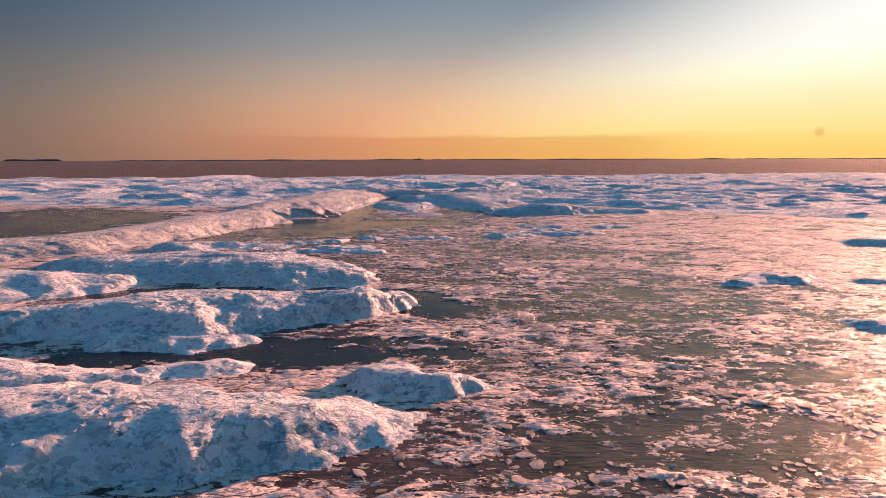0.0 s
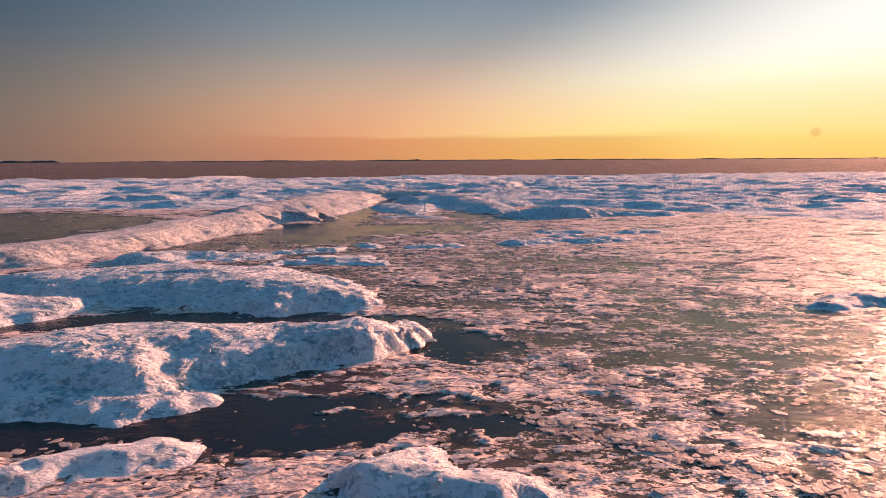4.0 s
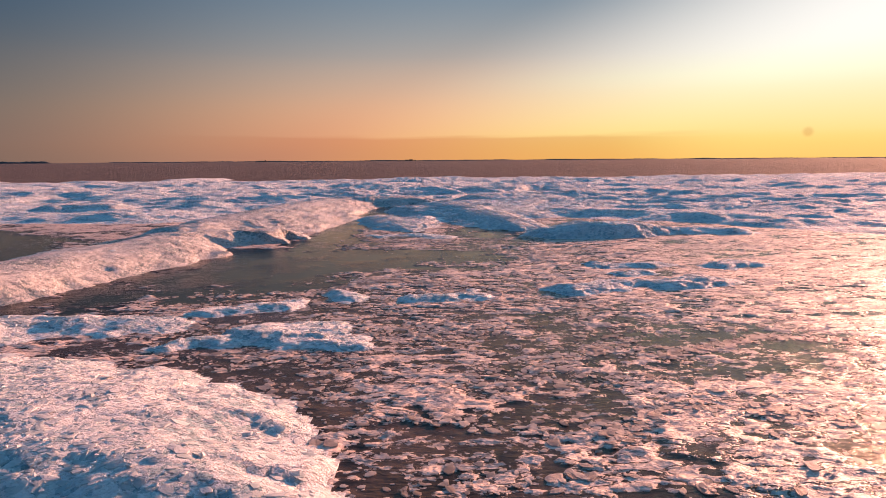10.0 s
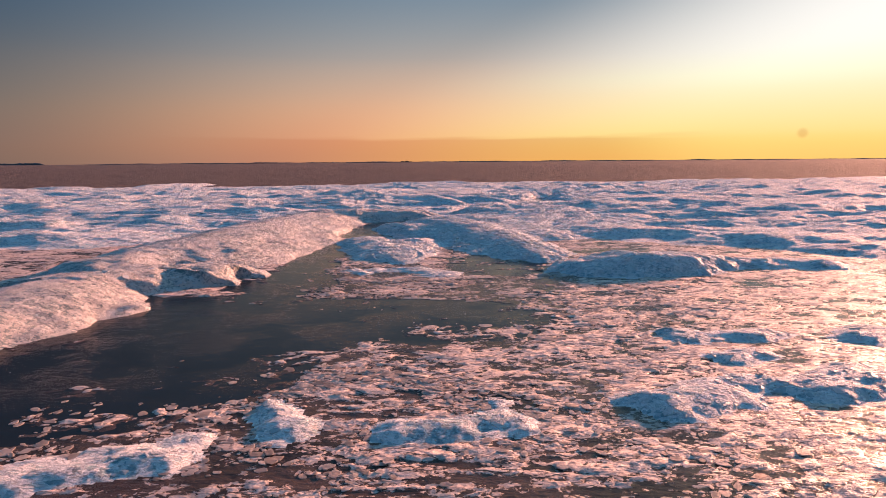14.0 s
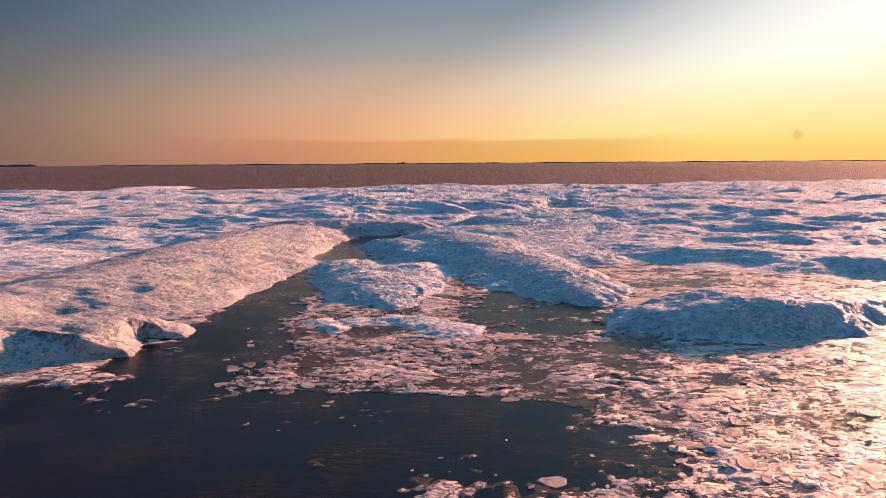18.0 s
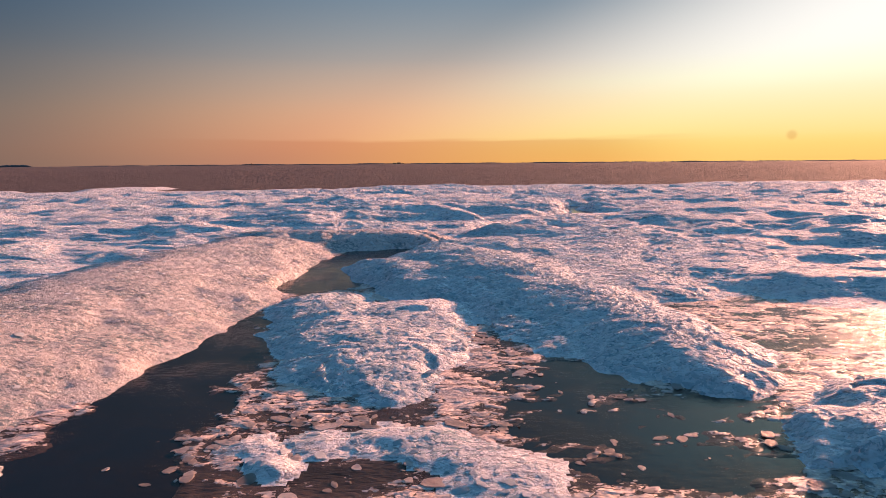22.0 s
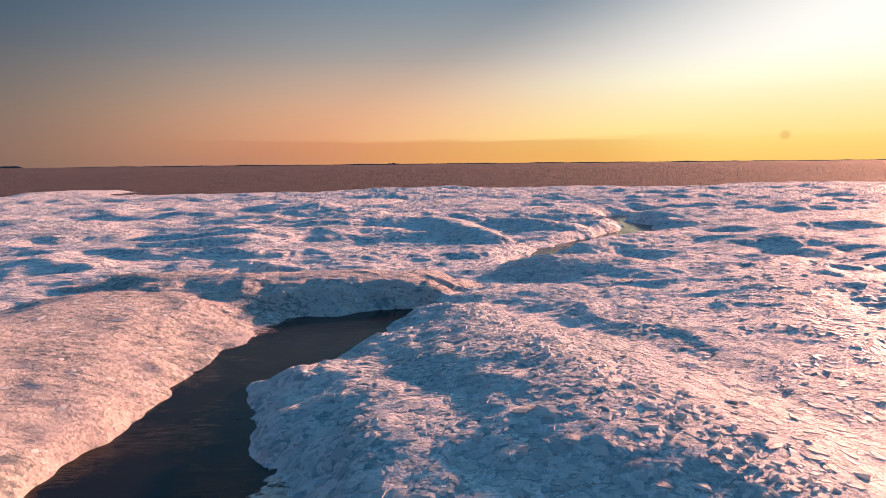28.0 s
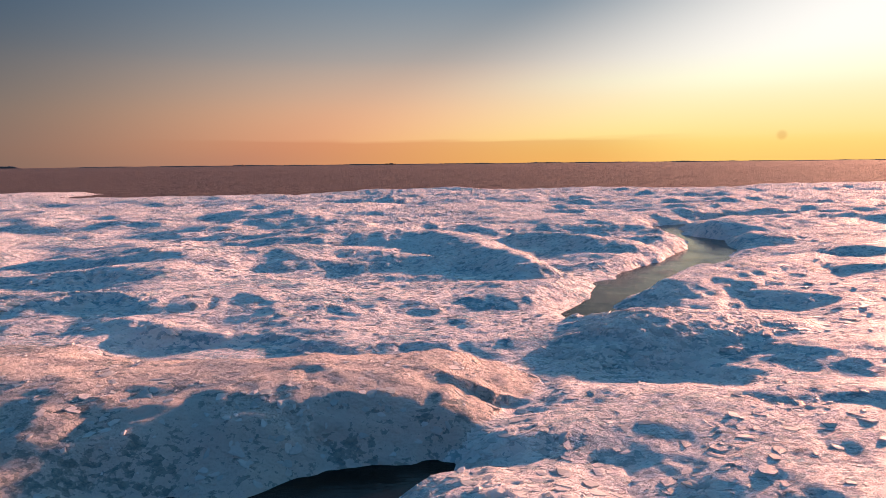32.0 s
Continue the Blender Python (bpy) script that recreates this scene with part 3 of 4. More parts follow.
LEAD = ((1.5, 77.9, .15), (2.0, 79.0, .42), (4.3, 82.2, .55), (7.0, 85.5, .85), (10.4, 89.6, 1.05), (11.7, 92.6, .9), (11.0, 95.6, .7), (12.2, 99.0, .8), (17.5, 102.0, 1.0), (26, 104, .6))
POOL = ((-6.2, 61.4, .80), (-5.9, 64.5, .55), (-5.9, 66.3, .60), (-5.0, 68.1, .60), (-3.8, 69.4, .50), (-2.6, 70.5, .28), (-2.1, 71.0, .10))
COAST_X = (-200, -60, -30, -21, -12, -6, -1, 2, 5, 7, 9, 12, 16, 20, 26, 40, 80, 200)
COAST_Y = (70, 62, 57, 56, 60, 72, 73, 66, 58, 58.8, 58, 55.5, 53.5, 49, 44, 39, 32, 20)


STEEP = [k for k, h_ in enumerate(HUMMOCKS) if (h_[0] == "ice_ridge" and "sharp-crested" not in h_[1]) or "nose" in h_[1]]
SMOOTH = [k for k, h_ in enumerate(HUMMOCKS) if h_[1].startswith("wide snow") or any(w_ in h_[1] for w_ in ("nose", "shore ridge", "sharp-crested", "smooth sunlit", "tilted slabs"))]


def terrain(x, y):
    """Height and owner (-2 skim ice, -1 pack ice field, -3 far sheet, 0.. hummocks) at each place."""
    wx = x + .45 * fbm(x * .45, y * .45, 3) + .10 * fbm(x * 2.1, y * 2.1, 2)
    wy = y + .45 * fbm(x * .45 + 40, y * .45 + 11, 3) + .10 * fbm(x * 2.1 + 9, y * 2.1 + 4, 2)
    near = np.clip(1 - np.hypot(x, np.maximum(y - 70, 0)) / 260, 0, 1)
    # skim ice
    bias, lead = np.full_like(x, .48), np.zeros_like(x)
    for zx, zy, rx, ry, amount in ZONES:
        q = ((wx - zx) / rx) ** 2 + ((wy - zy) / ry) ** 2
        bias += amount * np.clip(1.3 - q, 0, 1)
        if amount < -.6:
            lead = np.maximum(lead, np.clip(1.3 - q, 0, 1))
    crust = .75 * fbm(wx * .5, wy * .7, 3) + .55 * ridged(x * 1.3 + 3, y * 2.2, 3) - .3
    terrace = np.floor(5 * fbm(wx * .55 + 20, wy * 1.0, 4)) / 5
    z = .045 * (crust * .6 + bias) + .020 * terrace + .010 * fbm(x * 4.2, y * 6.3, 2)
    z = np.where(z > .03, .03 + (z - .03) * .35, z)
    z = np.where((z < .008) & (lead < .35), .008 + .12 * (z - .008), z)          # bare film but for the open leads
    z = np.where((z < .004) & (lead < .35), .004, z)
    folds = np.maximum(ridged(wx * .8 + .35 * wy, wy * 2.5, 2) - .25, 0) * np.clip(.5 + fbm(wx * .25 + 4, wy * .4, 2), .1, 1)
    z = z + .030 * folds * np.clip(z / .01, 0, 1)
    owner = np.full(x.shape, -2)
    # pack ice field
    coast = np.interp(wx, COAST_X, COAST_Y)
    inner = np.clip((wy - coast) / 4.0, -1, 1)
    hills = .34 + .40 * fbm(wx * .075, wy * .11, 2) + .22 * ridged(wx * .13, wy * .21, 2) + .24 * fbm(wx * .15 + 9, wy * .30, 2)
    hills = hills * (.5 + .5 * np.clip((wy - coast - 4) / 16, 0, 1))
    hills = hills + np.clip((y - 85) / 40, 0, 1) * .06 * ridged(x * .22, y * .55, 3)
    field = np.where(inner > 0, np.maximum(hills, .03) * np.minimum(inner * 1.4, 1), -.3)
    fade = np.clip((wy - .2 * np.clip(x, -60, 90) + 7 * fbm(x * .03, y * .03, 2) - 128) / 28, 0, 1)
    field = field * (1 - fade) + (.14 + .05 * fbm(x * .15, y * .3, 3)) * fade
    z2 = np.maximum(z, field)
    owner = np.where((field > z) & (inner > 0), np.where(fade > .6, -3, -1), owner)
    z = z2
    # hummocks
    for k, (_, _, spine) in enumerate(HUMMOCKS):
        r = spine[:, 3].max() * 1.5 + 1
        box = np.nonzero((x > spine[:, 0].min() - r) & (x < spine[:, 0].max() + r) & (y > spine[:, 1].min() - r) & (y < spine[:, 1].max() + r))
        if not len(box[0]):
            continue
        u, h = seg_field(wx[box], wy[box], spine, FRONT[k])
        hz = h * (1.06 - np.sqrt(np.minimum(u, 1.6) ** 2 + .0036) ** (2.2 if k in STEEP else 1.75))
        hz = hz + .16 * np.clip(1 - h / .32, .03, 1) * np.minimum(h, .3) / .3 * (fbm(x[box] * 1.1, y[box] * 1.6, 3) - .1)          # low heaps break up
        old = z[box]
        top = hz > old
        # rounded join where two forms meet
        e = np.clip(.5 + .5 * (hz - old) / .28, 0, 1)
        joined = old + (hz - old) * e + .28 * e * (1 - e)
        z[box] = np.where((hz > 0.02) & (old > .06), joined, np.maximum(old, hz))
        own = owner[box]
        own[top & (hz > .0)] = k
        owner[box] = own
    # hollows behind the rim, winding lead and pool
    for hx, hy, r, depth in ((-6.6, 75.2, 1.5, .25), (-3.4, 75.0, 1.1, .2), (2.0, 73.3, 1.0, .15), (.5, 74.6, .7, .25)):
        q = ((wx - hx) / (1.7 * r)) ** 2 + ((wy - hy) / (.8 * r)) ** 2
        z = np.where(q < 1, np.maximum(z - depth * np.clip(1 - q, 0, 1), np.minimum(z, .12)), z)
    for line, bank in ((LEAD, 1.1), (POOL, .5)):
        d = line_distance(wx * .6 + x * .4, wy * .6 + y * .4, line)
        z = np.where(d < bank, np.minimum(z, -.12 + (z + .14) * np.clip(d / bank + .1, 0, 1) ** .6), z)
    # broken relief on all that stands clear of the water
    clear = np.clip((z - .03) / .25, 0, 1)
    u = .955 * wx + .296 * wy + .5 * fbm(wx * .30 + 8, wy * .30, 2)          # along the grain of the ice
    v = .955 * wy - .296 * wx + .7 * fbm(wx * .22, wy * .22 + 5, 2)
    fine = np.clip((98 - y) / 16, .12, 1) * np.clip(1 - (np.abs(x) - 14) / 16, .12, 1)
    calm = np.where(np.isin(owner, SMOOTH), .40, 1)
    rough = .040 * calm * ridged(u * .11, v * .46, 2) + .006 * calm * ridged(u * .50, v * 1.25, 2) + .012 * fbm(u * .7 + 30, v * 1.6, 3) + .009 * fine * ridged(u * 1.5, v * 3.4, 2) - .012
    rough = rough + np.isin(owner, SMOOTH) * (.018 * ridged(x * .8 + 3, y * .9, 3) + .03 * fbm(x * .25, y * .4, 2))          # clotted snow
    sheets = fbm(u * .8 + 70, v * 1.7, 4)
    step = .028 * (np.floor(6 * sheets) / 6 + .25 * sheets)
    z = z + clear * (rough + step - .025) * np.where(owner == -3, .15, .55 + .45 * calm)
    return z, owner


def graded(start, fine, end, near, growth, far=1e9):
    """Steps that widen with the distance, and faster past far."""
    out = [start]
    while out[-1] < end:
        out.append(out[-1] + max(near, growth * (out[-1] - fine) + .03 * max(out[-1] - far, 0)))
    return out


right = graded(0, -1.0, 4600, .066, .0135, 45.0)
XS = np.array([-v for v in right[:0:-1]] + right) - 1.0
behind_y = [5 - v for v in graded(0.0, 0.0, 300, .12, .05)][:0:-1]
YS = np.array(behind_y + graded(5.0, 70.0, 4600, .066, .0115, 170.0))
GX, GY = np.meshgrid(XS, YS)
GZ, OWN = terrain(GX.ravel(), GY.ravel())
GX, GY = GX.ravel(), GY.ravel()
NX, NY = len(XS), len(YS)


def mesh_from(name, verts, quads, mat, smooth=True):
    me = bpy.data.meshes.new(name)
    me.vertices.add(len(verts))
    me.vertices.foreach_set("co", np.asarray(verts, np.float32).ravel())
    n = len(quads)
    me.loops.add(quads.size)
    me.loops.foreach_set("vertex_index", quads.astype(np.int32).ravel())
    me.polygons.add(n)
    me.polygons.foreach_set("loop_start", np.arange(0, quads.size, quads.shape[1], dtype=np.int32))
    me.update(calc_edges=True)
    me.polygons.foreach_set("use_smooth", np.full(n, smooth))
    me.materials.append(mat)
    return me


# every hummock keeps its one connected patch; stray specks go to the sheet below
OG = OWN.reshape(NY, NX)
for k, (_, _, spine) in enumerate(HUMMOCKS):
    r = spine[:, 3].max() * 1.5 + 1.5
    i0, i1 = np.searchsorted(XS, (spine[:, 0].min() - r, spine[:, 0].max() + r))
    j0, j1 = np.searchsorted(YS, (spine[:, 1].min() - r, spine[:, 1].max() + r))
    mine = OG[j0:j1, i0:i1] == k
    if mine.sum() < 30:
        OG[j0:j1, i0:i1][mine] = -1
        continue
    zz = np.where(mine, GZ.reshape(NY, NX)[j0:j1, i0:i1], -9)
    grown = zz == zz.max()
    while True:
        wide = grown.copy()
        wide[1:] |= grown[:-1]
        wide[:-1] |= grown[1:]
        wide[:, 1:] |= grown[:, :-1]
        wide[:, :-1] |= grown[:, 1:]
        wide &= mine
        if (wide == grown).all():
            break
        grown = wide
    stray = mine & ~grown
    sub = OG[j0:j1, i0:i1]
    sub[stray] = np.where(YS[j0:j1, None] > np.interp(XS[i0:i1], COAST_X, COAST_Y)[None], -1, -2)[stray]
OWN = OG.ravel()

ii, jj = np.meshgrid(np.arange(NX - 1), np.arange(NY - 1))
base = (jj * NX + ii).ravel()
QUADS = np.stack([base, base + 1, base + NX + 1, base + NX], 1)
ZMAX = GZ[QUADS].max(1)
FOWN = OWN[QUADS].max(1)
KEEP = ZMAX > -.03
order = np.argsort(FOWN[KEEP], kind="stable")
KQ, KO = QUADS[KEEP][order], FOWN[KEEP][order]


def sheet_for(owner, name, mat, origin=(0, 0)):
    a, b = np.searchsorted(KO, owner), np.searchsorted(KO, owner, "right")
    if b - a < 12:
        return None
    used, inv = np.unique(KQ[a:b], return_inverse=True)
    v = np.stack([GX[used] - origin[0], GY[used] - origin[1], GZ[used]], 1)
    ob = new(name, mesh_from(name, v, inv.reshape(-1, 4), mat))
    ob.location = (origin[0], origin[1], 0)
    return ob


tagged(sheet_for(-3, "ground", FAR), "flat lake ice reaching the horizon, grey-brown from shade put into its colour", "ice sheet", kind="structure")
PACK = tagged(sheet_for(-1, "pack_ice_field", FIELD), "rolling frosted pack ice with blue hollows", "pack ice", kind="structure")
tagged(sheet_for(-2, "skim_ice", CRUST), "thin rippled grey-pink skim ice over dark water", "ice sheet", kind="structure")
THINGS = {}
for k, (name, label, spine) in enumerate(HUMMOCKS):
    c = spine[:, :2].mean(0)
    ob = sheet_for(k, name, SNOW if any(w_ in label for w_ in ("wide snow", "nose", "shore ridge", "rimmed")) else ICE, c)
    if ob:
        THINGS[k] = tagged(ob, label, "ice hummock" if name == "ice_hummock" else name.replace("_", " "), "ice hummocks", "")

wv = np.array([(-4600, -4600, 0), (4600, -4600, 0), (4600, 4600, 0), (-4600, 4600, 0)], float)
tagged(new("water", mesh_from("water", wv, np.array([[0, 1, 2, 3]]), WATER)), "still black lake water between the ice", "water", kind="structure")


# ---- broken plates and floes ----
prng = np.random.RandomState(23)
GZ2 = GZ.reshape(NY, NX)


def sample(x, y):
    """Height, slope and owner of the ice at places."""
    i = np.clip(np.searchsorted(XS, x) - 1, 0, NX - 2)
    j = np.clip(np.searchsorted(YS, y) - 1, 0, NY - 2)
    wx_, wy_ = XS[i + 1] - XS[i], YS[j + 1] - YS[j]
    u, v = (x - XS[i]) / wx_, (y - YS[j]) / wy_
    a, b, c, d = GZ2[j, i], GZ2[j, i + 1], GZ2[j + 1, i], GZ2[j + 1, i + 1]
    z = (a * (1 - u) + b * u) * (1 - v) + (c * (1 - u) + d * u) * v
    return z, (b - a + d - c) / (2 * wx_), (c - a + d - b) / (2 * wy_), OG[j, i]


def plate_shape(rng, thick, n, r0=.26, r1=.58):
    """A broken slab about 1 across: a jagged polygon with sloping, chipped sides."""
    ang = np.sort((np.arange(n) + rng.uniform(-.48, .48, n)) * 2 * np.pi / n)
    rad = rng.uniform(r0, r1, n)
    stretch = rng.uniform(.45, .9)
    top = np.stack([np.cos(ang) * rad, np.sin(ang) * rad * stretch, thick * rng.uniform(.55, 1.1, n)], 1)
    low = np.stack([top[:, 0] * 1.07, top[:, 1] * 1.07, -thick * np.ones(n)], 1)
    v = np.concatenate([top, low, [[rng.uniform(-.1, .1), rng.uniform(-.1, .1), thick * rng.uniform(1.0, 1.35)]]])
    f = []
    for k in range(n):
        m = (k + 1) % n
        f += [(2 * n, k, m), (k, n + k, n + m), (k, n + m, m)]
    f += [(n, n + k + 1, n + k) for k in range(1, n - 1)]
    return v, np.array(f)


SHAPES = [plate_shape(prng, t, n) for t, n in ((.04, 6), (.05, 7), (.05, 6), (.06, 6), (.04, 8), (.07, 5), (.05, 7), (.06, 6), (.04, 9), (.05, 8), (.08, 6), (.05, 7))]
CRUMBS = [plate_shape(prng, t, n) for t, n in ((.12, 5), (.16, 5), (.20, 4), (.12, 6))]
PLATE_MESH = [mesh_from("ice_plate", v, f, PLATE, False) for v, f in SHAPES]
PANS = [plate_shape(prng, t, n, .36, .54) for t, n in ((.03, 9), (.03, 11), (.035, 10), (.03, 9), (.04, 8), (.03, 12))]
FLOE_MESH = [mesh_from("ice_floe", v, f, FLOE, False) for v, f in PANS]


def frames_for(nx, ny, nz, spin):
    """Axes of slabs lying square to the given normals."""
    nrm = np.stack([nx, ny, nz], 1)
    nrm /= np.linalg.norm(nrm, axis=1)[:, None]
    t = np.stack([np.cos(spin), np.sin(spin), np.zeros_like(spin)], 1)
    t -= nrm * (t * nrm).sum(1)[:, None]
    t /= np.linalg.norm(t, axis=1)[:, None]
    return t, np.cross(nrm, t), nrm


def joined_mesh(name, mat, px, py, pz, size, axes, kind, shapes=SHAPES, offset=0):
    vs, fs, off = [], [], 0
    ax, ay, an = axes
    pos = np.stack([px, py, pz], 1)
    for q, (v, f) in enumerate(shapes):
        m = np.nonzero(kind == q)[0]
        if not len(m):
            continue
        s3 = size[m][:, None, None]
        w = pos[m][:, None] + s3 * (v[None, :, :1] * ax[m][:, None] + v[None, :, 1:2] * ay[m][:, None] + v[None, :, 2:] * an[m][:, None])
        vs.append(w.reshape(-1, 3))
        fs.append((f[None] + (off + np.arange(len(m)) * len(v))[:, None, None]).reshape(-1, 3))
        off += len(m) * len(v)
    return mesh_from(name, np.concatenate(vs), np.concatenate(fs), mat, False)


def slab_matrix(p, size, axes, k):
    ax, ay, an = axes
    return Matrix(((ax[k][0] * size, ay[k][0] * size, an[k][0] * size, p[0]), (ax[k][1] * size, ay[k][1] * size, an[k][1] * size, p[1]),
                   (ax[k][2] * size, ay[k][2] * size, an[k][2] * size, p[2]), (0, 0, 0, 1)))


def closeness(x, y):
    """Distance to the flown line, on the ground."""
    return np.hypot(np.maximum(np.abs(x + 1.2) - 3.5, 0), np.maximum(np.maximum(6 - y, y - 72), 0))


def dress(k, density, singles, crumbs):
    """Covers a hummock with broken plates: the large near ones are pieces of their own."""
    ob, spine = THINGS[k], HUMMOCKS[k][2]
    r = spine[:, 3].max() * 1.2
    x0, x1, y0, y1 = spine[:, 0].min() - r, spine[:, 0].max() + r, spine[:, 1].min() - r, spine[:, 1].max() + r
    n = int((x1 - x0) * (y1 - y0) * density)
    x, y = prng.uniform(x0, x1, n), prng.uniform(y0, y1, n)
    d = closeness(x, y)
    thin = prng.rand(n) < np.clip(1.25 - d / 14, .12, 1) * np.clip(.65 + 1.1 * fbm(x * .5, y * .5, 3), .12 if PLATED[k] < .6 else .8, 1)
    x, y, d = x[thin], y[thin], d[thin]
    z, sx, sy, own = sample(x, y)
    facing = SUN_DIR.z - sx * SUN_DIR.x - sy * SUN_DIR.y
    ok = (own == k) & (z > .02) & (prng.rand(len(x)) < np.clip(1.1 - facing * 2.2, .25, 1))          # the sunlit side is more granular
    x, y, z, sx, sy, d = x[ok], y[ok], z[ok], sx[ok], sy[ok], d[ok]
    n = len(x)
    if n < 3:
        return
    size = np.clip(np.exp(prng.normal(-1.95, .36, n)), .07, .30) * (1 + .02 * d)
    lean = np.where(prng.rand(n) < .01, .12, .05)
    axes = frames_for(-.93 * sx + lean * prng.normal(0, 1, n), -.93 * sy + lean * prng.normal(0, 1, n), np.ones(n), prng.uniform(0, 6.28, n))
    axes = (axes[0], axes[1], axes[2] * .6)
    kind = prng.randint(0, len(SHAPES), n)
    pz = z + size * .004
    rank = np.argsort(-size / (4 + d))
    own_piece = rank[:singles]
    cx, cy = ob.location.x, ob.location.y
    for q in own_piece:
        p = new("ice_plate", PLATE_MESH[kind[q]])
        p.parent = ob
        p.matrix_basis = slab_matrix((x[q] - cx, y[q] - cy, pz[q]), size[q], axes, q)
    rest = rank[singles:]
    if len(rest) > 5:
        me = joined_mesh("ice_rubble", PLATE, x[rest] - cx, y[rest] - cy, pz[rest], size[rest], tuple(a[rest] for a in axes), kind[rest])
        rb = new("ice_rubble", me)
        rb.parent = ob
        tagged(rb, "small broken ice plates frozen together", kind="stuff")
    crumble(ob, k, (x0, x1, y0, y1), (cx, cy), crumbs)


def crumble(ob, own_k, box, origin, density):
    """Loose frozen crumbs over a piece of ice, thick in patches."""
    x0, x1, y0, y1 = box
    n = int((x1 - x0) * (y1 - y0) * density)
    x, y = prng.uniform(x0, x1, n), prng.uniform(y0, y1, n)
    d = closeness(x, y)
    keep = prng.rand(n) < np.clip(1.1 - d / 9, 0, 1) * np.clip(.4 + 1.5 * fbm(x * .7 + 50, y * .9, 3), .06, 1)
    x, y, d = x[keep], y[keep], d[keep]
    z, sx, sy, own = sample(x, y)
    ok = (own == own_k) & (z > .05) & (prng.rand(len(x)) < .6)
    x, y, z, sx, sy, d = x[ok], y[ok], z[ok], sx[ok], sy[ok], d[ok]
    n = len(x)
    if n < 20:
        return
    size = np.clip(np.exp(prng.normal(-2.6, .3, n)), .04, .13) * (1 + .05 * d)
    axes = frames_for(-sx + .22 * prng.normal(0, 1, n), -sy + .22 * prng.normal(0, 1, n), np.ones(n), prng.uniform(0, 6.28, n))
    me = joined_mesh("crumb_layer", CRUMB, x - origin[0], y - origin[1], z, size, axes, prng.randint(0, len(CRUMBS), n), CRUMBS)
    cr = new("crumb_layer", me)
    cr.parent = ob
    tagged(cr, "loose granular ice crumbs", kind="stuff")


def crest_blocks(ob, spine, density):
    """Frosted lumps heaped along the crest of a sharp ridge."""
    cx, cy = ob.location.x, ob.location.y
    xs_, ys_, ss_ = [], [], []
    for (ax_, ay_, _, aw_), (bx_, by_, _, bw_) in zip(spine[:-1], spine[1:]):
        n = int(density * math.hypot(bx_ - ax_, by_ - ay_))
        t_ = prng.rand(n)
        xs_.append(ax_ + t_ * (bx_ - ax_) + prng.normal(.25, .45, n)), ys_.append(ay_ + t_ * (by_ - ay_) + prng.normal(0, .3, n))
        ss_.append(np.clip(np.exp(prng.normal(-2.2, .38, n)), .06, .24))
    x, y, size = np.concatenate(xs_), np.concatenate(ys_), np.concatenate(ss_)
    z, sx, sy, _ = sample(x, y)
    n = len(x)
    axes = frames_for(-sx + .4 * prng.normal(0, 1, n), -sy + .4 * prng.normal(0, 1, n), np.ones(n), prng.uniform(0, 6.28, n))
    me = joined_mesh("crest_rubble", CRUMB, x - cx, y - cy, z, size, axes, prng.randint(0, len(CRUMBS), n), CRUMBS)
    cr = new("crest_rubble", me)
    cr.parent = ob
    tagged(cr, "frosted lumps heaped along the ridge crest", kind="stuff")


for k in sorted(THINGS):
    spine = HUMMOCKS[k][2]
    if HUMMOCKS[k][1].startswith("high sharp-crested"):
        crest_blocks(THINGS[k], spine, 60)
    dist = closeness(spine[:, 0], spine[:, 1]).min()
    if dist < 30:
        dress(k, PLATED[k] * (150 if dist < 6 else 24), 60 if dist < 6 else 12 if dist < 16 else 4, 40 * min(1, 1.6 * PLATED[k]) if dist < 7 and .1 < PLATED[k] < .65 else 0)

# broken plates over the near pack ice
n = 12000
px, py = prng.uniform(-14, 16, n), prng.uniform(55, 100, n)
z, sx, sy, own = sample(px, py)
d = closeness(px, py)
ok = (own == -1) & (z > .06) & (prng.rand(n) < np.clip(1.2 - d / 26, .1, 1) * np.clip(.5 + 1.2 * fbm(px * .4, py * .5, 3), .1, 1))
px, py, z, sx, sy, d = px[ok], py[ok], z[ok], sx[ok], sy[ok], d[ok]
n = len(px)
size = np.clip(np.exp(prng.normal(-2.0, .4, n)), .06, .3) * (1 + .03 * d)
axes = frames_for(-sx + .05 * prng.normal(0, 1, n), -sy + .05 * prng.normal(0, 1, n), np.ones(n), prng.uniform(0, 6.28, n))
rb = new("ice_rubble", joined_mesh("ice_rubble", PLATE, px, py, z + size * .02, size, axes, prng.randint(0, len(SHAPES), n)))
rb.parent = PACK
tagged(rb, "broken plates frozen onto the pack ice", kind="stuff")

# Floes and brash afloat in the leads: x, y, radii, floes for each square metre, usual size
BRASH = []


def brash(x, y, rx, ry, density, size):
    BRASH.append((x, y, rx, ry, density, size))


brash(-2.0, 29.5, 6.5, 7.5, 60, .14)
brash(0.3, 21.5, 3.0, 3.0, 40, .18)
brash(-2.9, 46.4, 4.4, 4.2, 60, .18)
brash(3.4, 40.6, 4.2, 3.6, 12, .20)
brash(4.2, 47.6, 3.2, 2.6, 30, .20)
brash(3.4, 40.6, 4.0, 3.4, 2.5, .70)
brash(6.5, 43.5, 4.5, 2.5, 12, .18)
brash(1.2, 49.5, 2.5, 3.0, 9, .18)
brash(-6.0, 12.4, 4.0, 1.6, 16, .16)
brash(2.0, 9.0, 4.0, 2.5, 26, .14)
brash(-6.0, 19.2, 6.0, 1.3, 9, .14)
brash(5.0, 15.0, 10.0, 10.0, 12, .12)
brash(8.0, 30.0, 10.0, 9.0, 8, .16)
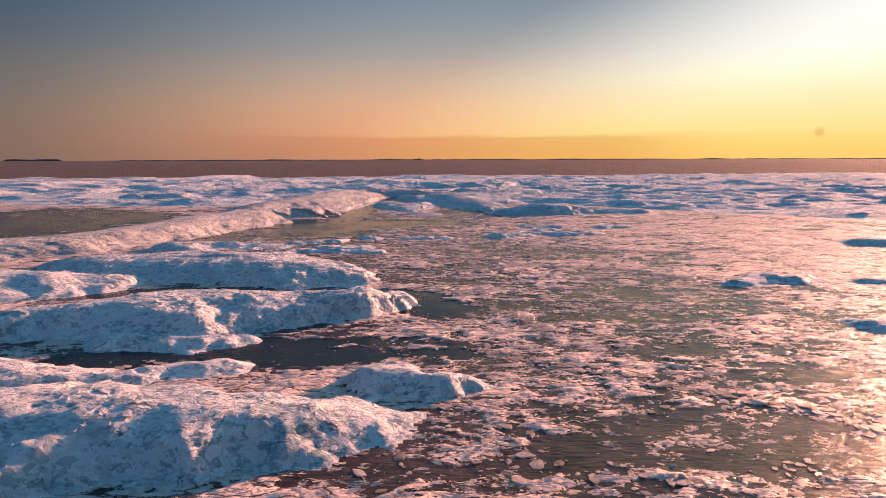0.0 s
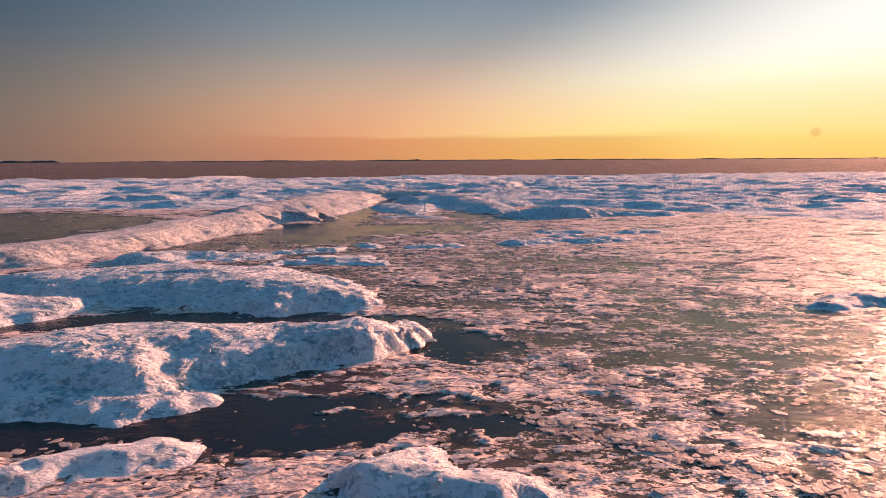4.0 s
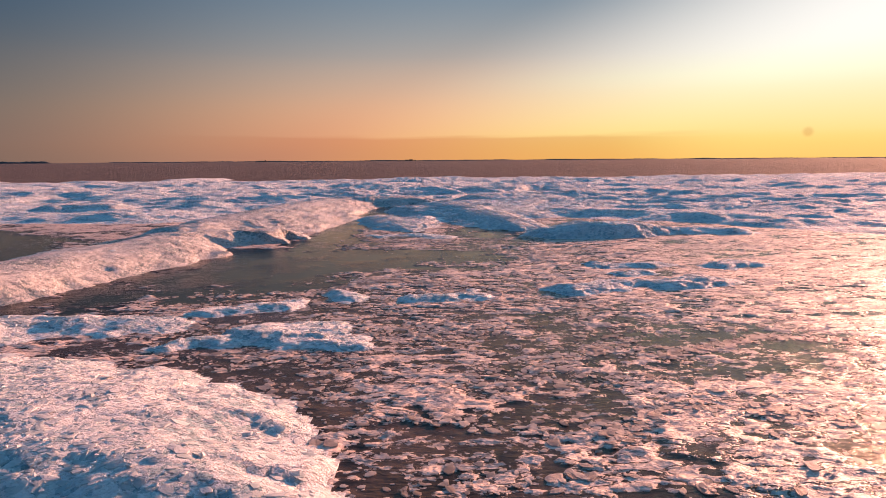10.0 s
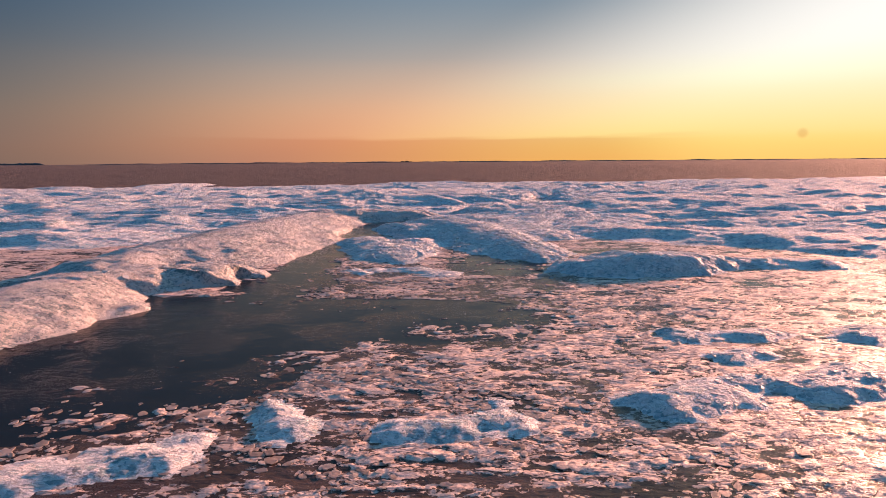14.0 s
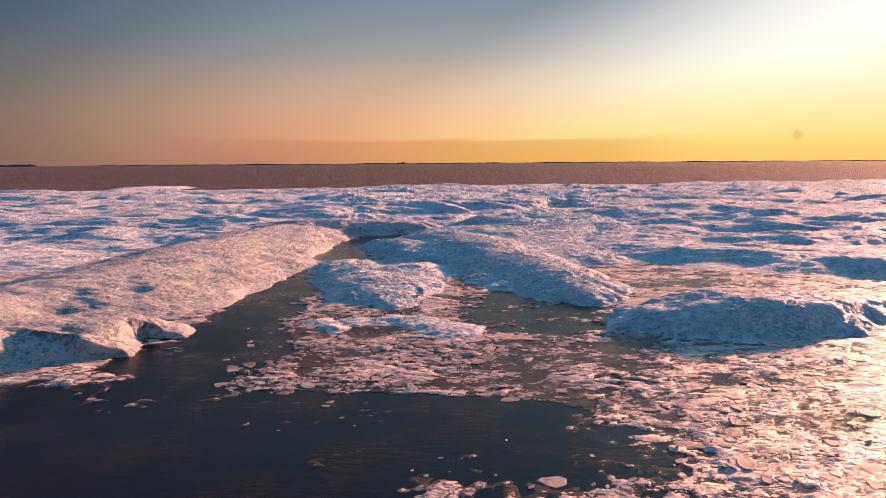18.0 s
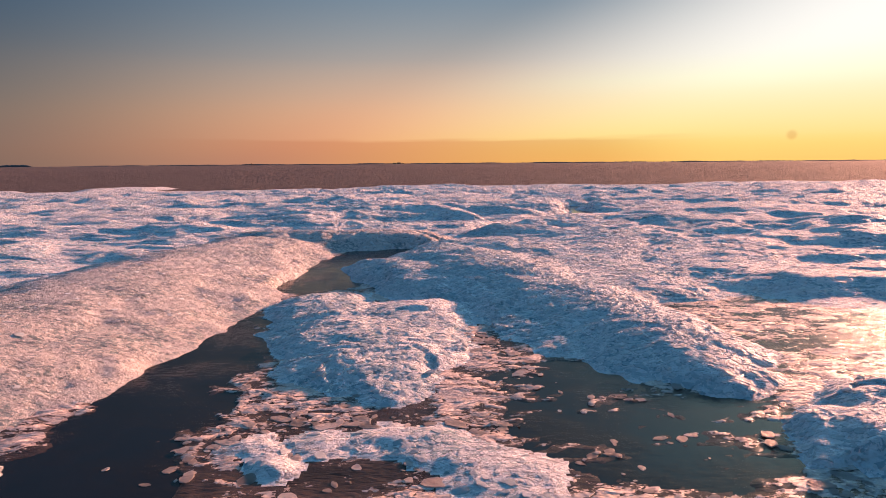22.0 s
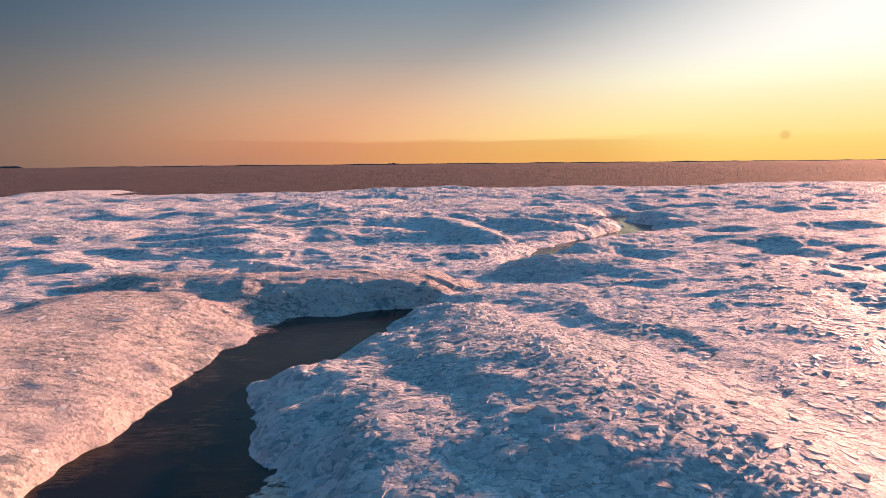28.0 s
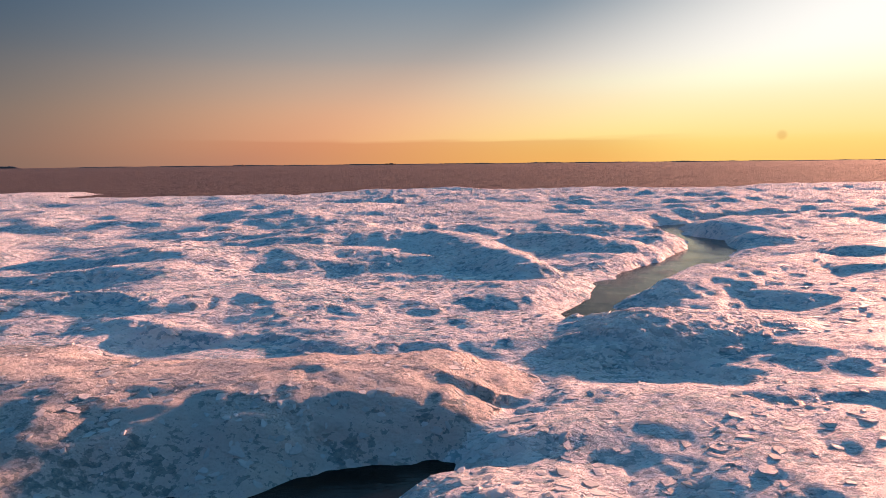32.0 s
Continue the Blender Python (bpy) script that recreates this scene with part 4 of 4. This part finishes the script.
brash(-7.0, 32.0, 4.0, 3.2, 40, .16)
brash(-3.0, 52.0, 3.0, 1.8, 16, .18)
brash(-1.0, 58.0, 2.0, 2.0, 14, .18)
brash(-2.5, 40.0, 7.0, 6.0, 1.5, .10)
brash(.8, 54.6, 2.4, 3.8, 60, .20)
fx, fy, fs = [], [], []
for bx, by, rx, ry, dens, sz in BRASH:
    n = int(4 * rx * ry * dens)
    a, b = prng.uniform(-1, 1, n), prng.uniform(-1, 1, n)
    px, py = bx + a * rx, by + b * ry
    keep = prng.rand(n) < np.clip(1.35 * (1 - np.hypot(a, b)), 0, 1) ** .6 * np.clip(.35 + 2.6 * fbm(px * .45, py * .6, 4), 0.02, 1)
    fx.append(px[keep]), fy.append(py[keep])
    fs.append(sz * np.exp(prng.normal(-.3, .6, keep.sum())))
# rafted lines of broken edges
for line in (((.5, 13.5), (3.0, 11.8), (5.2, 10.6), (7.5, 8.8)), ((1.5, 23.2), (2.7, 24.4), (4.8, 24.0), (6.7, 23.3), (8.5, 21.6)),
             ((.8, 17.9), (1.6, 16.6), (2.2, 15.5), (2.6, 14.4)), ((-4.5, 34.0), (-2.6, 36.0), (-.9, 34.4), (.8, 33.1)), ((3.5, 27.0), (6.5, 28.5), (10.0, 27.5), (13.0, 29.0))):
    for (ax_, ay_), (bx_, by_) in zip(line[:-1], line[1:]):
        n = int(75 * math.hypot(bx_ - ax_, by_ - ay_))
        t_ = prng.rand(n)
        fx.append(ax_ + t_ * (bx_ - ax_) + prng.normal(0, .16, n)), fy.append(ay_ + t_ * (by_ - ay_) + prng.normal(0, .13, n))
        fs.append(.15 * np.exp(prng.normal(-.2, .5, n)))
fx, fy, fs = np.concatenate(fx), np.concatenate(fy), np.clip(np.concatenate(fs), .05, .95)
fs = np.where(fy < 36, np.minimum(fs, .30), np.minimum(fs, .45))
z, sx, sy, own = sample(fx, fy)
ok = (own == -2) & (z < .09) & ((z > -.010) | (prng.rand(len(z)) < .10))
fx, fy, fs, z = fx[ok], fy[ok], fs[ok], np.maximum(z[ok], 0)
n = len(fx)
lean = np.where((prng.rand(n) < .08) & (fs < .2), .25, .03)
axes = frames_for(lean * prng.normal(0, 1, n), lean * prng.normal(0, 1, n), np.ones(n), prng.uniform(0, 6.28, n))
axes = (axes[0], axes[1], axes[2] * np.clip(.20 / fs, .35, .9)[:, None])
kind = prng.randint(0, len(PANS), n)
rank = np.argsort(-fs / (5 + closeness(fx, fy)))
for q in rank[:300]:
    ob = new("ice_floe", FLOE_MESH[kind[q]])
    ob.matrix_basis = slab_matrix((fx[q], fy[q], z[q] + .004), fs[q], axes, q)
    tagged(ob, "flat broken pan of pinkish white ice afloat on dark water", "ice floe", "ice floes")
rest = rank[300:]
tagged(new("brash_ice", joined_mesh("brash_ice", FLOE, fx[rest], fy[rest], z[rest] + .004, fs[rest], tuple(a[rest] for a in axes), kind[rest], PANS)),
       "scattered small floes and brash ice on skim ice", "brash ice", kind="stuff")

# ---- far shore ----
def shore(name, label, x0, x1, y, low, high, seed, step=9.0):
    xs = np.arange(x0, x1, step)
    t = (xs - x0) / (x1 - x0)
    taper = np.clip(np.minimum(t, 1 - t) * 12, 0, 1)
    h = (low + (high - low) * np.clip(.5 + fbm(xs * .004 + seed, xs * 0 + seed, 3) + .35 * fbm(xs * .05, xs * 0 + seed, 2), 0, 1.3)) * taper + .05
    rows_ = [np.stack([xs, np.full_like(xs, y + dy), h * f], 1) for dy, f in ((-14, -.1), (-8, .55), (0, 1.0), (14, .0))]
    v = np.concatenate(rows_)
    m = len(xs)
    q = np.concatenate([np.stack([np.arange(m - 1) + r * m, np.arange(1, m) + r * m, np.arange(1, m) + (r + 1) * m, np.arange(m - 1) + (r + 1) * m], 1) for r in range(3)])
    return tagged(new(name, mesh_from(name, v, q, mshore)), label, "shore", kind="structure")


shore("far_shore", "thin dark wooded shore along the horizon", -2600, 4500, 4380, 3.5, 7.5, 3.0)
shore("far_island", "low dark wooded island on the horizon", -2980, -2560, 4300, 8.0, 17.0, 8.0, 5.0)


def far_mark(name, label, x, parts):
    """A tiny building on the far shore: boxes of (dx, width, depth, height, part)."""
    root = tagged(new(name), label, "building")
    root.location = (x, 4366, 0)
    for dx_, w, d, h, part_name in parts:
        bm = bmesh.new()
        bmesh.ops.create_cube(bm, size=1)
        for v in bm.verts:
            v.co = Vector((dx_ + v.co.x * w * (1 - .25 * (v.co.z > 0)), v.co.y * d, (v.co.z + .5) * h))
        me = bpy.data.meshes.new(part_name)
        bm.to_mesh(me)
        bm.free()
        me.materials.append(mshore)
        new(part_name, me).parent = root
    return root


# a thin tower of unknown use, its narrow top and side house added
far_mark("far_tower", "tiny dark tower on the far shore", -1155, [(0, 5, 5, 11, "tower"), (0, 4, 4, 14, "lantern"), (10, 12, 8, 6, "keeper_house")])
far_mark("shore_building", "tiny dark building row on the far shore", -170, [(-22, 26, 14, 9, "wing"), (8, 30, 14, 11, "wing"), (36, 12, 12, 8, "shed")])
